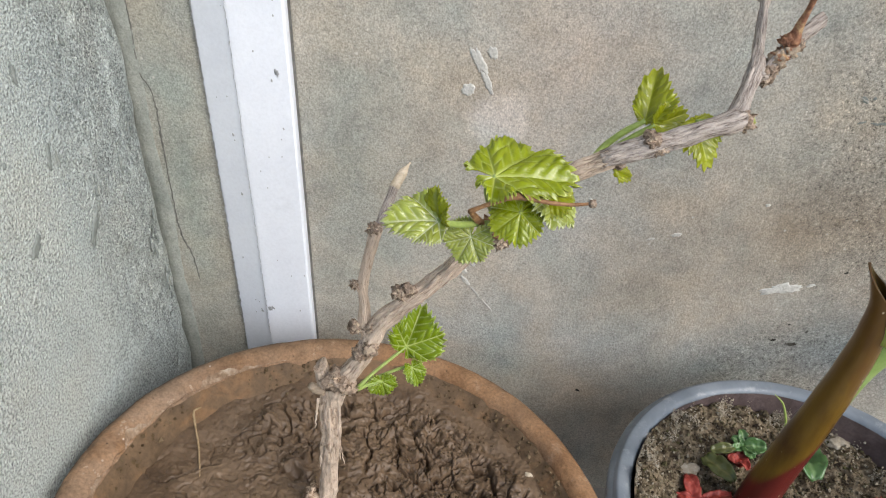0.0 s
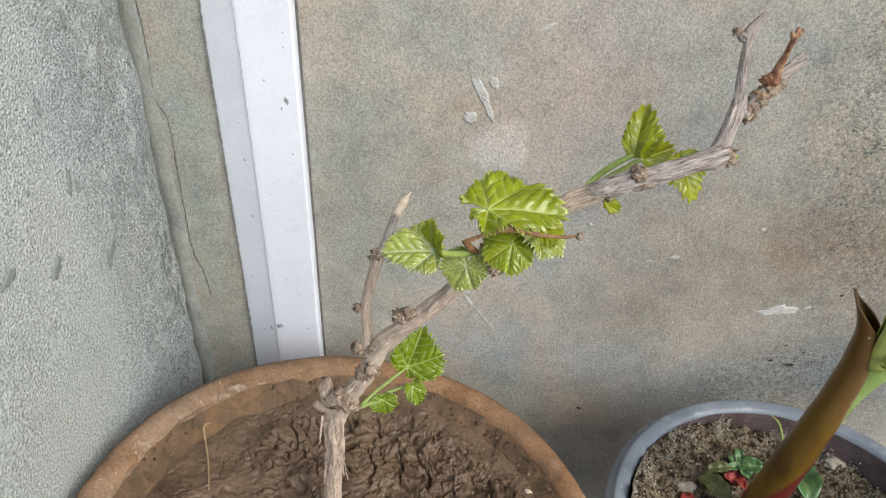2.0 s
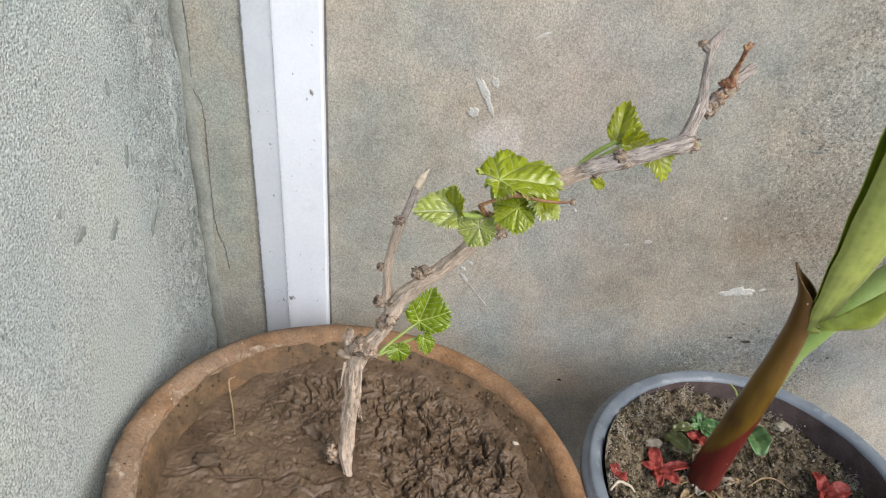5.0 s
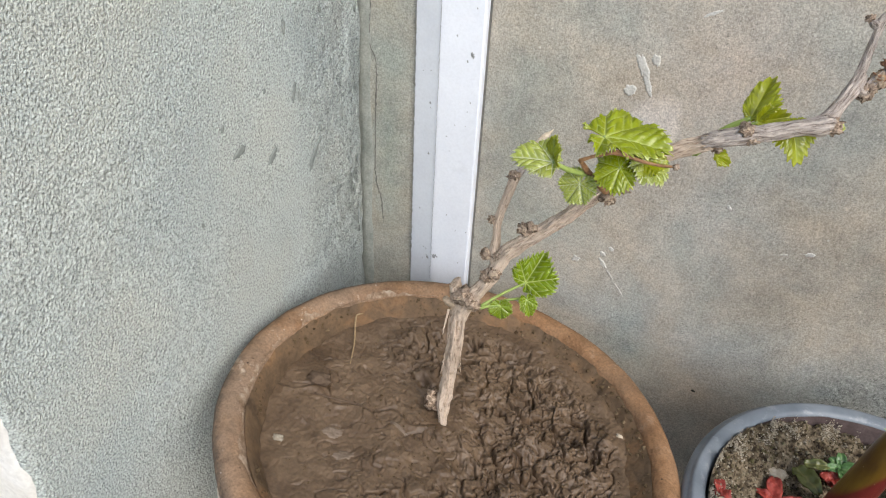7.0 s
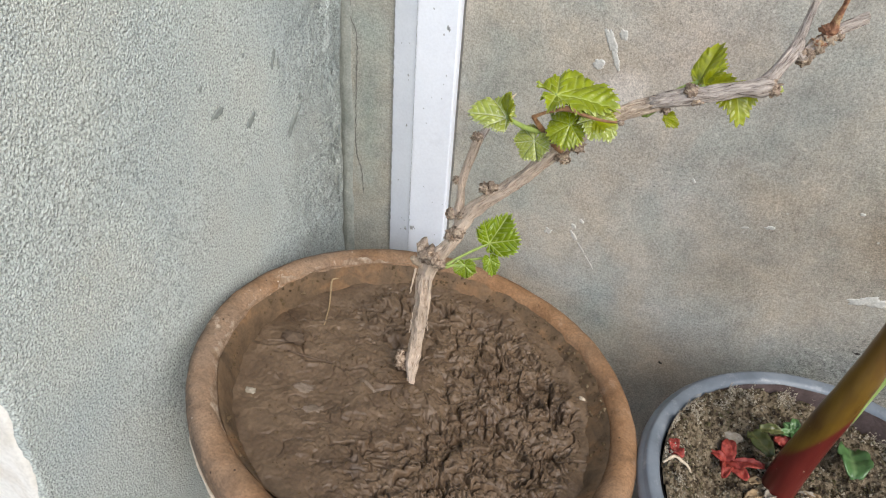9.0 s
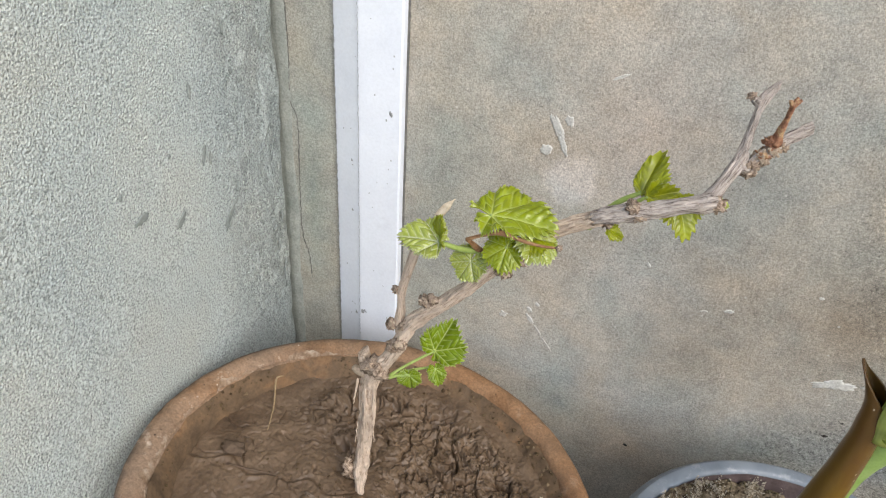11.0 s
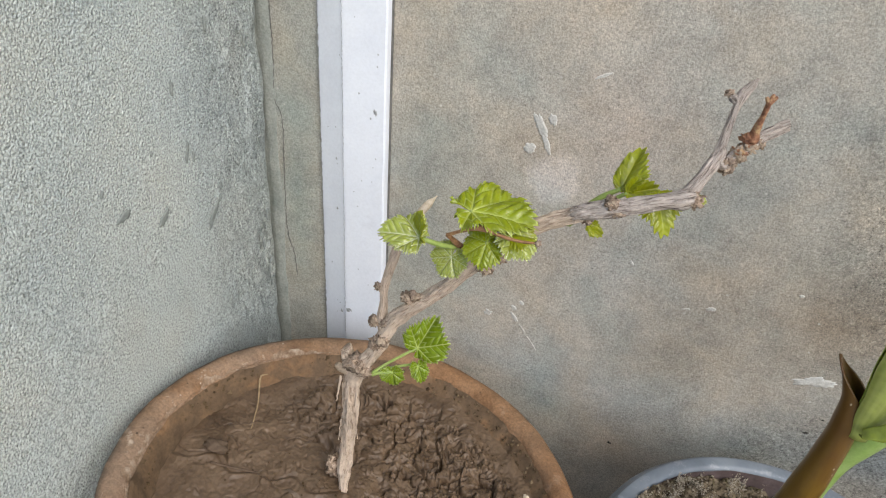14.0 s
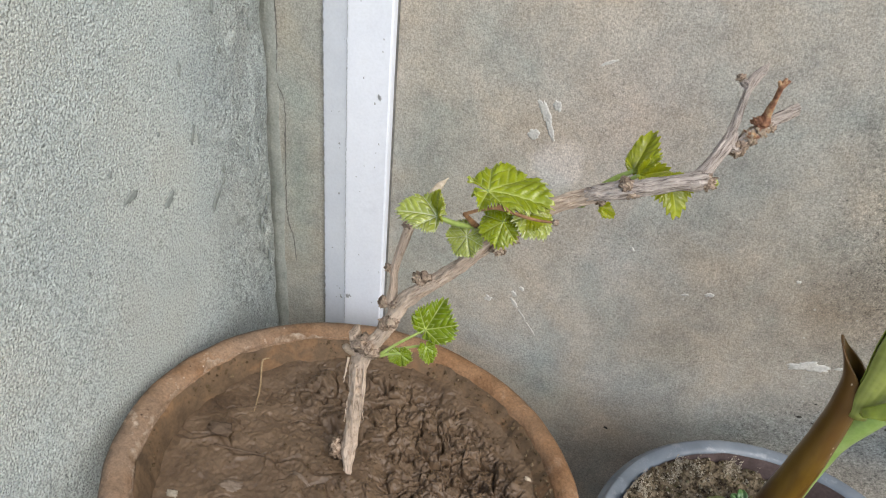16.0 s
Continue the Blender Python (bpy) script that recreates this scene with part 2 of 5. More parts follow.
def pot_clay():
    m, nt, b = shader("terracotta", 0.8, 0.22)
    v = coords(nt)
    c = ramp(nt, cloud(nt, v, 9, 6, 0.62, 0.6), [(0.25, (0.165, 0.088, 0.047)), (0.42, (0.27, 0.148, 0.074)), (0.56, (0.305, 0.183, 0.103)), (0.74, (0.19, 0.114, 0.070))])
    mud = ramp(nt, cloud(nt, coords(nt, move=(2, 1, 0)), 14, 7, 0.68), [(0.47, 0.0), (0.60, 1.0)])
    c = blend(nt, times(nt, mud, 0.55), c, (0.20, 0.128, 0.078))
    # bleached, scoured clay on the side towards the pier
    tc, sep = nt.nodes.new("ShaderNodeTexCoord"), nt.nodes.new("ShaderNodeSeparateXYZ")
    nt.links.new(tc.outputs["Object"], sep.inputs[0])
    side_on = ramp(nt, times(nt, sep.outputs["X"], -1.0), [(0.03, 0.0), (0.17, 1.0)])
    c = blend(nt, times(nt, side_on, times(nt, ramp(nt, cloud(nt, coords(nt, move=(5, 2, 0)), 11, 6, 0.65), [(0.36, 0.0), (0.56, 1.0)]), 0.8)), c, (0.26, 0.185, 0.130))
    salt = ramp(nt, cloud(nt, coords(nt, move=(0, 4, 3)), 40, 8, 0.75), [(0.58, 0.0), (0.66, 1.0)])
    c = blend(nt, times(nt, salt, times(nt, side_on, 0.85)), c, (0.50, 0.41, 0.32))
    c = blend(nt, times(nt, salt, 0.25), c, (0.44, 0.33, 0.24))
    c = blend(nt, 0.8, c, ramp(nt, cloud(nt, v, 34, 7, 0.72, 0.5), [(0.3, 0.55), (0.5, 1.0), (0.7, 1.3)]), "MULTIPLY")
    # dark mildew along the outer curve
    out = nt.nodes.new("ShaderNodeVectorMath")
    out.operation = "LENGTH"
    flat = coords(nt, (1, 1, 0))
    nt.links.new(flat, out.inputs[0])
    rim_out = ramp(nt, out.outputs["Value"], [(0.1985, 0.0), (0.2065, 1.0)])
    mildew = ramp(nt, cloud(nt, coords(nt, move=(1, 8, 2)), 75, 6, 0.7), [(0.41, 0.0), (0.53, 1.0)])
    c = blend(nt, times(nt, times(nt, rim_out, times(nt, mildew, side_on)), 0.8), c, (0.075, 0.066, 0.056))
    specks = ramp(nt, cells(nt, v, 95), [(0.07, 1.0), (0.12, 0.0)])
    c = blend(nt, times(nt, specks, ramp(nt, cloud(nt, v, 24, 3), [(0.5, 0.0), (0.58, 1.0)])), c, (0.050, 0.032, 0.022))
    dots = ramp(nt, cells(nt, coords(nt, move=(0.4, 0.1, 0.9)), 60), [(0.035, 1.0), (0.06, 0.0)])
    c = blend(nt, times(nt, dots, ramp(nt, cloud(nt, v, 15, 3), [(0.48, 0.0), (0.55, 1.0)])), c, (0.62, 0.54, 0.45))
    c = blend(nt, 0.7, c, ramp(nt, cloud(nt, v, 420, 4, 0.7), [(0.3, 0.55), (0.5, 1.0), (0.72, 1.35)]), "MULTIPLY")
    nt.links.new(c, b.inputs["Base Color"])
    relief(nt, b, [(cloud(nt, v, 30, 5), 0.6, 0.004), (cloud(nt, v, 240, 4), 0.7, 0.0012)])
    return m


def leaf_skin(name, lamina, vein, rough=0.38, clear=0.28, spec=0.5):
    """A thin leaf: blade colour, paler veins from the blade's own vein map, some light passing through."""
    m, nt, b = shader(name, rough, spec)
    v = coords(nt)
    at = nt.nodes.new("ShaderNodeAttribute")
    at.attribute_name = "vein"
    c = ramp(nt, cloud(nt, v, 90, 4), [(0.3, tuple(0.72 * k for k in lamina)), (0.7, tuple(1.2 * k for k in lamina))])
    c = blend(nt, at.outputs["Fac"], c, vein)
    nt.links.new(c, b.inputs["Base Color"])
    b.inputs["Coat Weight"].default_value, b.inputs["Coat Roughness"].default_value, b.inputs["Coat IOR"].default_value = 0.38, 0.18, 1.6
    relief(nt, b, [(cloud(nt, v, 900, 3), 0.35, 0.0004), (at.outputs["Fac"], 0.3, 0.0004)])
    tr = nt.nodes.new("ShaderNodeBsdfTranslucent")
    nt.links.new(blend(nt, 1.0, c, (1.0, 1.0, 0.55), "MULTIPLY"), tr.inputs["Color"])
    mix = nt.nodes.new("ShaderNodeMixShader")
    mix.inputs[0].default_value = clear
    nt.links.new(b.outputs[0], mix.inputs[1])
    nt.links.new(tr.outputs[0], mix.inputs[2])
    nt.links.new(mix.outputs[0], nt.nodes["Material Output"].inputs["Surface"])
    return m


def bark(name, dark, mid, pale):
    m, nt, b = shader(name, 0.85, 0.2)
    v = coords(nt)
    at = nt.nodes.new("ShaderNodeAttribute")
    at.attribute_name = "along"
    at.attribute_type = "GEOMETRY"
    fibre = cloud(nt, at.outputs["Vector"], 1.0, 5, 0.62, 0.6)
    c = ramp(nt, fibre, [(0.34, dark), (0.43, mid), (0.57, pale)])
    c = blend(nt, 0.5, c, ramp(nt, cloud(nt, v, 80, 5, 0.6), [(0.3, 0.65), (0.6, 1.15)]), "MULTIPLY")
    nt.links.new(c, b.inputs["Base Color"])
    relief(nt, b, [(fibre, 1.0, 0.0022), (cloud(nt, v, 190, 5, 0.7), 0.7, 0.0016), (cloud(nt, v, 700, 3), 0.4, 0.0004)])
    return m


CEMENT, PLASTER, CLAY = cement_wall(), rough_plaster(), pot_clay()
LIME = mottled("white_limewash", [(0.3, (0.60, 0.57, 0.51)), (0.55, (0.70, 0.69, 0.66)), (0.8, (0.52, 0.47, 0.40))], 14, 0.9, 0.1, 220, 0.3, 0.0008)
FLOOR = mottled("floor_concrete", [(0.3, (0.24, 0.22, 0.19)), (0.6, (0.33, 0.31, 0.28)), (0.8, (0.28, 0.25, 0.21))], 4, 0.9, 0.15, 180, 0.5, 0.001)
PVC = mottled("white_plastic_trim", [(0.3, (0.76, 0.795, 0.865)), (0.6, (0.81, 0.845, 0.91)), (0.8, (0.72, 0.75, 0.81))], 22, 0.42, 0.45, 320, 0.12, 0.0002)
PAINT = mottled("white_paint_drop", [(0.3, (0.42, 0.41, 0.375)), (0.55, (0.60, 0.59, 0.55)), (0.75, (0.40, 0.38, 0.35))], 190, 0.8, 0.2, 500, 0.4, 0.0004)
CRACK_AND_SHADOW = mottled("dark_crack_and_shadow", [(0.3, (0.11, 0.11, 0.10)), (0.7, (0.22, 0.21, 0.19))], 90, 0.9, 0.1, 500, 0.4, 0.0003)
PIT_SHADE = mottled("pit_shade", [(0.3, (0.035, 0.033, 0.028)), (0.7, (0.085, 0.080, 0.068))], 120, 0.95, 0.1, 500, 0.4, 0.0004)
GREY_MARK = mottled("grey_scuff_shade", [(0.3, (0.17, 0.190, 0.178)), (0.7, (0.28, 0.302, 0.285))], 90, 0.9, 0.1, 400, 0.4, 0.0005)
MUD = mottled("damp_mud", [(0.25, (0.060, 0.037, 0.022)), (0.42, (0.106, 0.068, 0.040)), (0.58, (0.150, 0.100, 0.061)), (0.8, (0.086, 0.055, 0.033))], 22, 0.48, 0.42, 210, 0.75, 0.0010)
CLAY_MUD = mottled("clay_mud_smear", [(0.30, (0.075, 0.049, 0.029)), (0.43, (0.118, 0.078, 0.046)), (0.54, (0.150, 0.095, 0.053)), (0.62, (0.205, 0.118, 0.060)), (0.74, (0.105, 0.070, 0.042))], 30, 0.7, 0.25, 240, 0.6, 0.0012)
GRIME = mottled("grey_grime", [(0.3, (0.24, 0.245, 0.25)), (0.7, (0.44, 0.45, 0.46))], 300, 0.8, 0.2, 700, 0.4, 0.0002)
PAINT_OLD = mottled("faded_paint", [(0.3, (0.40, 0.385, 0.35)), (0.7, (0.54, 0.52, 0.48))], 300, 0.85, 0.2, 600, 0.4, 0.0003)
KNOT_PALE = mottled("pale_burr", [(0.3, (0.24, 0.18, 0.125)), (0.6, (0.46, 0.37, 0.275)), (0.8, (0.56, 0.48, 0.38))], 150, 0.9, 0.15, 600, 0.5, 0.001)
CRUMB = mottled("soil_crumb", [(0.3, (0.08, 0.054, 0.036)), (0.7, (0.16, 0.115, 0.08))], 60, 0.85, 0.15, 400, 0.5, 0.0008)
HUMUS = mottled("mossy_soil", [(0.35, (0.016, 0.011, 0.008)), (0.45, (0.088, 0.066, 0.042)), (0.58, (0.215, 0.172, 0.117)), (0.70, (0.088, 0.074, 0.043))], 130, 0.9, 0.15, 420, 0.7, 0.0015)
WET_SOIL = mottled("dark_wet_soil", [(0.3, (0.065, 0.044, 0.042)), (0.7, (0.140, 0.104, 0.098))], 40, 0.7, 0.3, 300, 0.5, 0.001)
TUB = scuffed("grey_blue_plastic", [(0.3, (0.138, 0.163, 0.192)), (0.55, (0.190, 0.218, 0.250)), (0.8, (0.255, 0.285, 0.315))], (0.40, 0.42, 0.44))
GRIT_HUMUS = grit("humus_crumbs", [(0.025, 0.018, 0.011), (0.11, 0.084, 0.052), (0.04, 0.032, 0.017), (0.22, 0.175, 0.115), (0.080, 0.074, 0.032), (0.38, 0.33, 0.25), (0.04, 0.030, 0.020)])
GRIT_MUD = grit("mud_crumbs", [(0.060, 0.039, 0.022), (0.13, 0.090, 0.052), (0.090, 0.061, 0.034), (0.19, 0.138, 0.084), (0.075, 0.051, 0.028), (0.13, 0.090, 0.050)])
BARK = bark("grey_brown_bark", (0.33, 0.240, 0.175), (0.55, 0.425, 0.325), (0.68, 0.555, 0.44))
BARK_GREY = bark("weathered_grey_bark", (0.115, 0.090, 0.076), (0.35, 0.295, 0.255), (0.56, 0.490, 0.435))
KNOT = mottled("bark_knot", [(0.34, (0.075, 0.048, 0.030)), (0.48, (0.33, 0.235, 0.165)), (0.66, (0.64, 0.51, 0.385))], 330, 0.9, 0.15, 900, 0.6, 0.0012, 1.2)
KNOT_DARK = mottled("dark_knot_heart", [(0.34, (0.12, 0.085, 0.058)), (0.5, (0.32, 0.24, 0.18)), (0.66, (0.50, 0.40, 0.31))], 300, 0.9, 0.15, 900, 0.6, 0.0012, 1.0)
CRUST = mottled("mineral_crust", [(0.3, (0.26, 0.22, 0.16)), (0.7, (0.48, 0.43, 0.35))], 120, 0.95, 0.1)
RUSTY = mottled("red_brown_twig", [(0.32, (0.125, 0.054, 0.030)), (0.5, (0.29, 0.138, 0.076)), (0.66, (0.48, 0.33, 0.17))], 260, 0.6, 0.35, 700, 0.5, 0.0005)
TAN = mottled("tan_dry_shoot", [(0.3, (0.16, 0.075, 0.032)), (0.55, (0.33, 0.18, 0.085)), (0.75, (0.46, 0.31, 0.17))], 240, 0.6, 0.35, 700, 0.4, 0.0004)
CUTWOOD = mottled("cut_wood", [(0.3, (0.50, 0.40, 0.28)), (0.7, (0.66, 0.57, 0.44))], 260, 0.85, 0.2, 900, 0.4, 0.0004)
STRAW = mottled("dry_straw", [(0.3, (0.24, 0.165, 0.09)), (0.7, (0.38, 0.28, 0.165))], 200, 0.8, 0.2, 700, 0.4, 0.0003)
LEAF = leaf_skin("young_vine_leaf", (0.310, 0.375, 0.002), (0.66, 0.72, 0.20), 0.24)
# pale leaf whose blade and vein colours also hold painted whitish glare
LEAF_PALE_GLARE = leaf_skin("pale_glare_vine_leaf", (0.40, 0.46, 0.080), (0.86, 0.88, 0.64), 0.2)
LEAF_DEEP = leaf_skin("deep_green_vine_leaf", (0.195, 0.285, 0.004), (0.64, 0.72, 0.26), 0.24)
LEAF_OLIVE = leaf_skin("olive_vine_leaf", (0.300, 0.335, 0.004), (0.40, 0.44, 0.020), 0.30)
PETIOLE = mottled("green_stalk", [(0.3, (0.22, 0.31, 0.06)), (0.7, (0.34, 0.42, 0.13))], 120, 0.45, 0.4, 500, 0.3, 0.0003)
SPROUT = leaf_skin("seedling_leaf", (0.105, 0.225, 0.07), (0.22, 0.35, 0.14))
FADED = leaf_skin("fading_leaf", (0.17, 0.19, 0.055), (0.27, 0.27, 0.10))
RED = mottled("fallen_red_petal", [(0.3, (0.16, 0.018, 0.015)), (0.55, (0.31, 0.045, 0.032)), (0.75, (0.40, 0.11, 0.075))], 130, 0.5, 0.4, 500, 0.35, 0.0005)
BLADE = leaf_skin("pale_green_blade", (0.46, 0.52, 0.12), (0.56, 0.61, 0.19), 0.3, 0.25)
BLADE_DARK = leaf_skin("dark_green_blade", (0.37, 0.44, 0.06), (0.46, 0.53, 0.11), 0.3, 0.25)
STALK = mottled("fresh_green_stalk", [(0.3, (0.19, 0.29, 0.062)), (0.7, (0.30, 0.40, 0.14))], 40, 0.4, 0.4, 500, 0.2, 0.0002)


def sheath_skin():
    """Brown-olive leaf sheath, red low down with a slanting border between the two."""
    m, nt, b = shader("brown_red_sheath", 0.30, 0.45)
    v = coords(nt)
    c = ramp(nt, cloud(nt, coords(nt, (1, 1, 0.3)), 40, 5), [(0.3, (0.072, 0.033, 0.007)), (0.5, (0.158, 0.090, 0.013)), (0.7, (0.108, 0.046, 0.010))])
    red = ramp(nt, cloud(nt, coords(nt, (1, 1, 0.3)), 50, 5), [(0.3, (0.090, 0.011, 0.009)), (0.7, (0.160, 0.026, 0.020))])
    tc, sep = nt.nodes.new("ShaderNodeTexCoord"), nt.nodes.new("ShaderNodeSeparateXYZ")
    nt.links.new(tc.outputs["Object"], sep.inputs[0])
    slant = nt.nodes.new("ShaderNodeMath")
    slant.operation = "MULTIPLY_ADD"
    nt.links.new(sep.outputs["X"], slant.inputs[0])
    slant.inputs[1].default_value = -2.2
    nt.links.new(sep.outputs["Z"], slant.inputs[2])
    low = ramp(nt, slant.outputs[0], [(0.078, 1.0), (0.085, 0.0)])
    c = blend(nt, low, c, red)
    high = ramp(nt, sep.outputs["Z"], [(0.15, 0.0), (0.24, 1.0)])
    c = blend(nt, times(nt, high, 0.5), c, (0.086, 0.034, 0.013))
    flecks = ramp(nt, cells(nt, coords(nt, (1, 1, 0.6)), 130), [(0.05, 1.0), (0.1, 0.0)])
    where = ramp(nt, cloud(nt, v, 60, 3), [(0.52, 0.0), (0.58, 1.0)])
    c = blend(nt, times(nt, flecks, where), c, (0.55, 0.45, 0.30))
    nt.links.new(c, b.inputs["Base Color"])
    relief(nt, b, [(cloud(nt, coords(nt, (3, 3, 0.3)), 160, 4), 0.3, 0.0006), (cloud(nt, v, 600, 3), 0.25, 0.0003)])
    return m


SHEATH = sheath_skin()


# ---- mesh helpers ----
def thing(name, at, label, category, kind="", group=""):
    e = new(name)
    e.location = at
    return tagged(e, label, category, group, kind)


def base_of(parent):
    p = Vector((0, 0, 0))
    while parent is not None:
        p += parent.location
        parent = parent.parent
    return p


def part(name, bm, material, parent=None, label="", smooth=True):
    """Links a bmesh, or (verts, faces), in world coordinates, as one mesh object."""
    me = bpy.data.meshes.new(name)
    if isinstance(bm, tuple):
        me.from_pydata([tuple(v) for v in bm[0]], [], bm[1])
    else:
        bm.to_mesh(me)
        bm.free()
    off = base_of(parent)
    if off.length > 0:
        me.transform(Matrix.Translation(-off))
    me.materials.append(material)
    me.polygons.foreach_set("use_smooth", [smooth] * len(me.polygons))
    ob = new(name, me)
    ob.parent = parent
    return tagged(ob, label)


def nz(x, y, z, s=1.0):
    return noise.noise(Vector((x * s, y * s, z * s)))


def smooth_path(pts, radii, step):
    """A Catmull-Rom line through the points, with radii, cut about every step metres."""
    P = [Vector(p) for p in pts]
    P = [2 * P[0] - P[1]] + P + [2 * P[-1] - P[-2]]
    R = [radii[0], *radii, radii[-1]]
    out, rad = [], []
    for i in range(1, len(P) - 2):
        n = max(2, int((P[i + 1] - P[i]).length / step))
        for k in range(n + (i == len(P) - 3)):
            t = k / n
            a, b, c, d = P[i - 1], P[i], P[i + 1], P[i + 2]
            out.append(0.5 * (2 * b + (c - a) * t + (2 * a - 5 * b + 4 * c - d) * t * t + (3 * b - a - 3 * c + d) * t ** 3))
            rad.append(R[i] + (R[i + 1] - R[i]) * (3 * t * t - 2 * t ** 3))
    return out, rad


def tube(pts, radii, sides=14, step=0.003, ridge=0.0, lump=0.0, seed=0.0, tilt_end=0.0):
    """A tapered, closed tube along a line; ridge: bark furrows, lump: swellings, both as a share of the radius."""
    P, R = smooth_path(pts, radii, step)
    V, F, A = [], [], []
    t = (P[1] - P[0]).normalized()
    u = t.orthogonal().normalized()
    s = 0.0
    for i, (p, r) in enumerate(zip(P, R)):
        t2 = (P[min(i + 1, len(P) - 1)] - P[max(i - 1, 0)]).normalized()
        u = (u - t2 * u.dot(t2)).normalized()
        w = t2.cross(u)
        if i:
            s += (p - P[i - 1]).length
        for k in range(sides):
            a = 2 * math.pi * k / sides
            ca, sa = math.cos(a), math.sin(a)
            f = 1 + ridge * (nz(ca * 2.6 + seed, sa * 2.6, s * 45) + 0.6 * nz(ca * 5 + seed, sa * 5, s * 90)) + lump * nz(ca + seed, sa, s * 110)
            V.append(p + (u * ca + w * sa) * r * f + t2 * (tilt_end * r * ca if i == len(P) - 1 else 0))
            A.append((ca * 4.5 + seed, sa * 4.5, s * 130))
    n = len(P)
    for i in range(n - 1):
        for k in range(sides):
            j = (k + 1) % sides
            F.append((i * sides + k, i * sides + j, (i + 1) * sides + j, (i + 1) * sides + k))
    F.append(tuple(range(sides - 1, -1, -1)))
    F.append(tuple((n - 1) * sides + k for k in range(sides)))
    return V, F, A


def cane(name, pts, radii, material, parent, label="", **kw):
    V, F, A = tube(pts, radii, **kw)
    ob = part(name, (V, F), material, parent, label)
    at = ob.data.attributes.new("along", "FLOAT_VECTOR", "POINT")
    at.data.foreach_set("vector", [c for a in A for c in a])
    return ob


def lump(centre, size, seed, rough=0.45, freq=1.6, detail=3):
    """An uneven, warty ball as a bmesh."""
    bm = bmesh.new()
    bmesh.ops.create_icosphere(bm, subdivisions=detail, radius=1)
    sx, sy, sz = size
    for v in bm.verts:
        n = v.co.normalized()
        f = 1 + rough * nz(n.x * freq + seed, n.y * freq, n.z * freq) + 0.55 * rough * nz(n.x * freq * 2.7, n.y * freq * 2.7 + seed, n.z * freq * 2.7)
        f += 0.35 * rough * nz(n.x * freq * 6, n.y * freq * 6, n.z * freq * 6 + seed)
        v.co = Vector((n.x * sx * f, n.y * sy * f, n.z * sz * f)) + Vector(centre)
    return bm


def knot(centre, size, seed, parent, material=None, label="", scales=10):
    """A bark knot: a dark warty core wrapped in pale dry bud scales that curl off it."""
    red = material is not KNOT
    core = part("knot", lump(centre, (size, size * 0.92, size * 0.9), seed, 0.8, 2.6, 3), material if red else KNOT_DARK, parent, label)
    rnd = random.Random(int(seed * 100) + 5)
    for i in range(scales):
        d = Vector((rnd.uniform(-1, 1), rnd.uniform(-1.3, 0.3), rnd.uniform(-0.8, 1))).normalized()
        side = d.orthogonal().normalized()
        side.rotate(Matrix.Rotation(rnd.uniform(0, 6.3), 3, d))
        up = d.cross(side)
        L, W = size * rnd.uniform(0.55, 1.05), size * rnd.uniform(0.16, 0.30)
        V, F = [], []
        for k in range(6):
            q = k / 5
            c = Vector(centre) + d * size * (0.86 + 0.34 * q * q) + up * L * (q - 0.45)
            w = W * (1 - q * q) ** 0.6 + 0.0002
            V += [c + side * w * e + d * (abs(e) * -0.45 * W) for e in (-1, 0, 1)]
        for k in range(5):
            for e in (0, 1):
                a = 3 * k + e
                F.append((a, a + 1, a + 4, a + 3))
        part("bud_scale", (V, F), (RUSTY if red else (KNOT, KNOT_PALE, KNOT_PALE)[i % 3]), core)
    return core


def frame_of(direction, normal):
    y = Vector(direction).normalized()
    z = Vector(normal)
    z = (z - y * z.dot(y)).normalized()
    return y.cross(z), y, z


LOBES = [(0, 1.0), (14, 0.93), (27, 0.80), (40, 0.86), (52, 0.93), (66, 0.84), (82, 0.74), (98, 0.78), (112, 0.76), (130, 0.66), (148, 0.60), (162, 0.48), (172, 0.26)]


def lobe_radius(deg, wide):
    d = abs(deg)
    for (a, p), (b, q) in zip(LOBES, LOBES[1:]):
        if d <= b:
            f = (d - a) / (b - a)
            f = f * f * (3 - 2 * f)
            return (p + (q - p) * f) * (1 + (wide - 1) * math.sin(math.radians(min(d, 90))))
    return LOBES[-1][1]


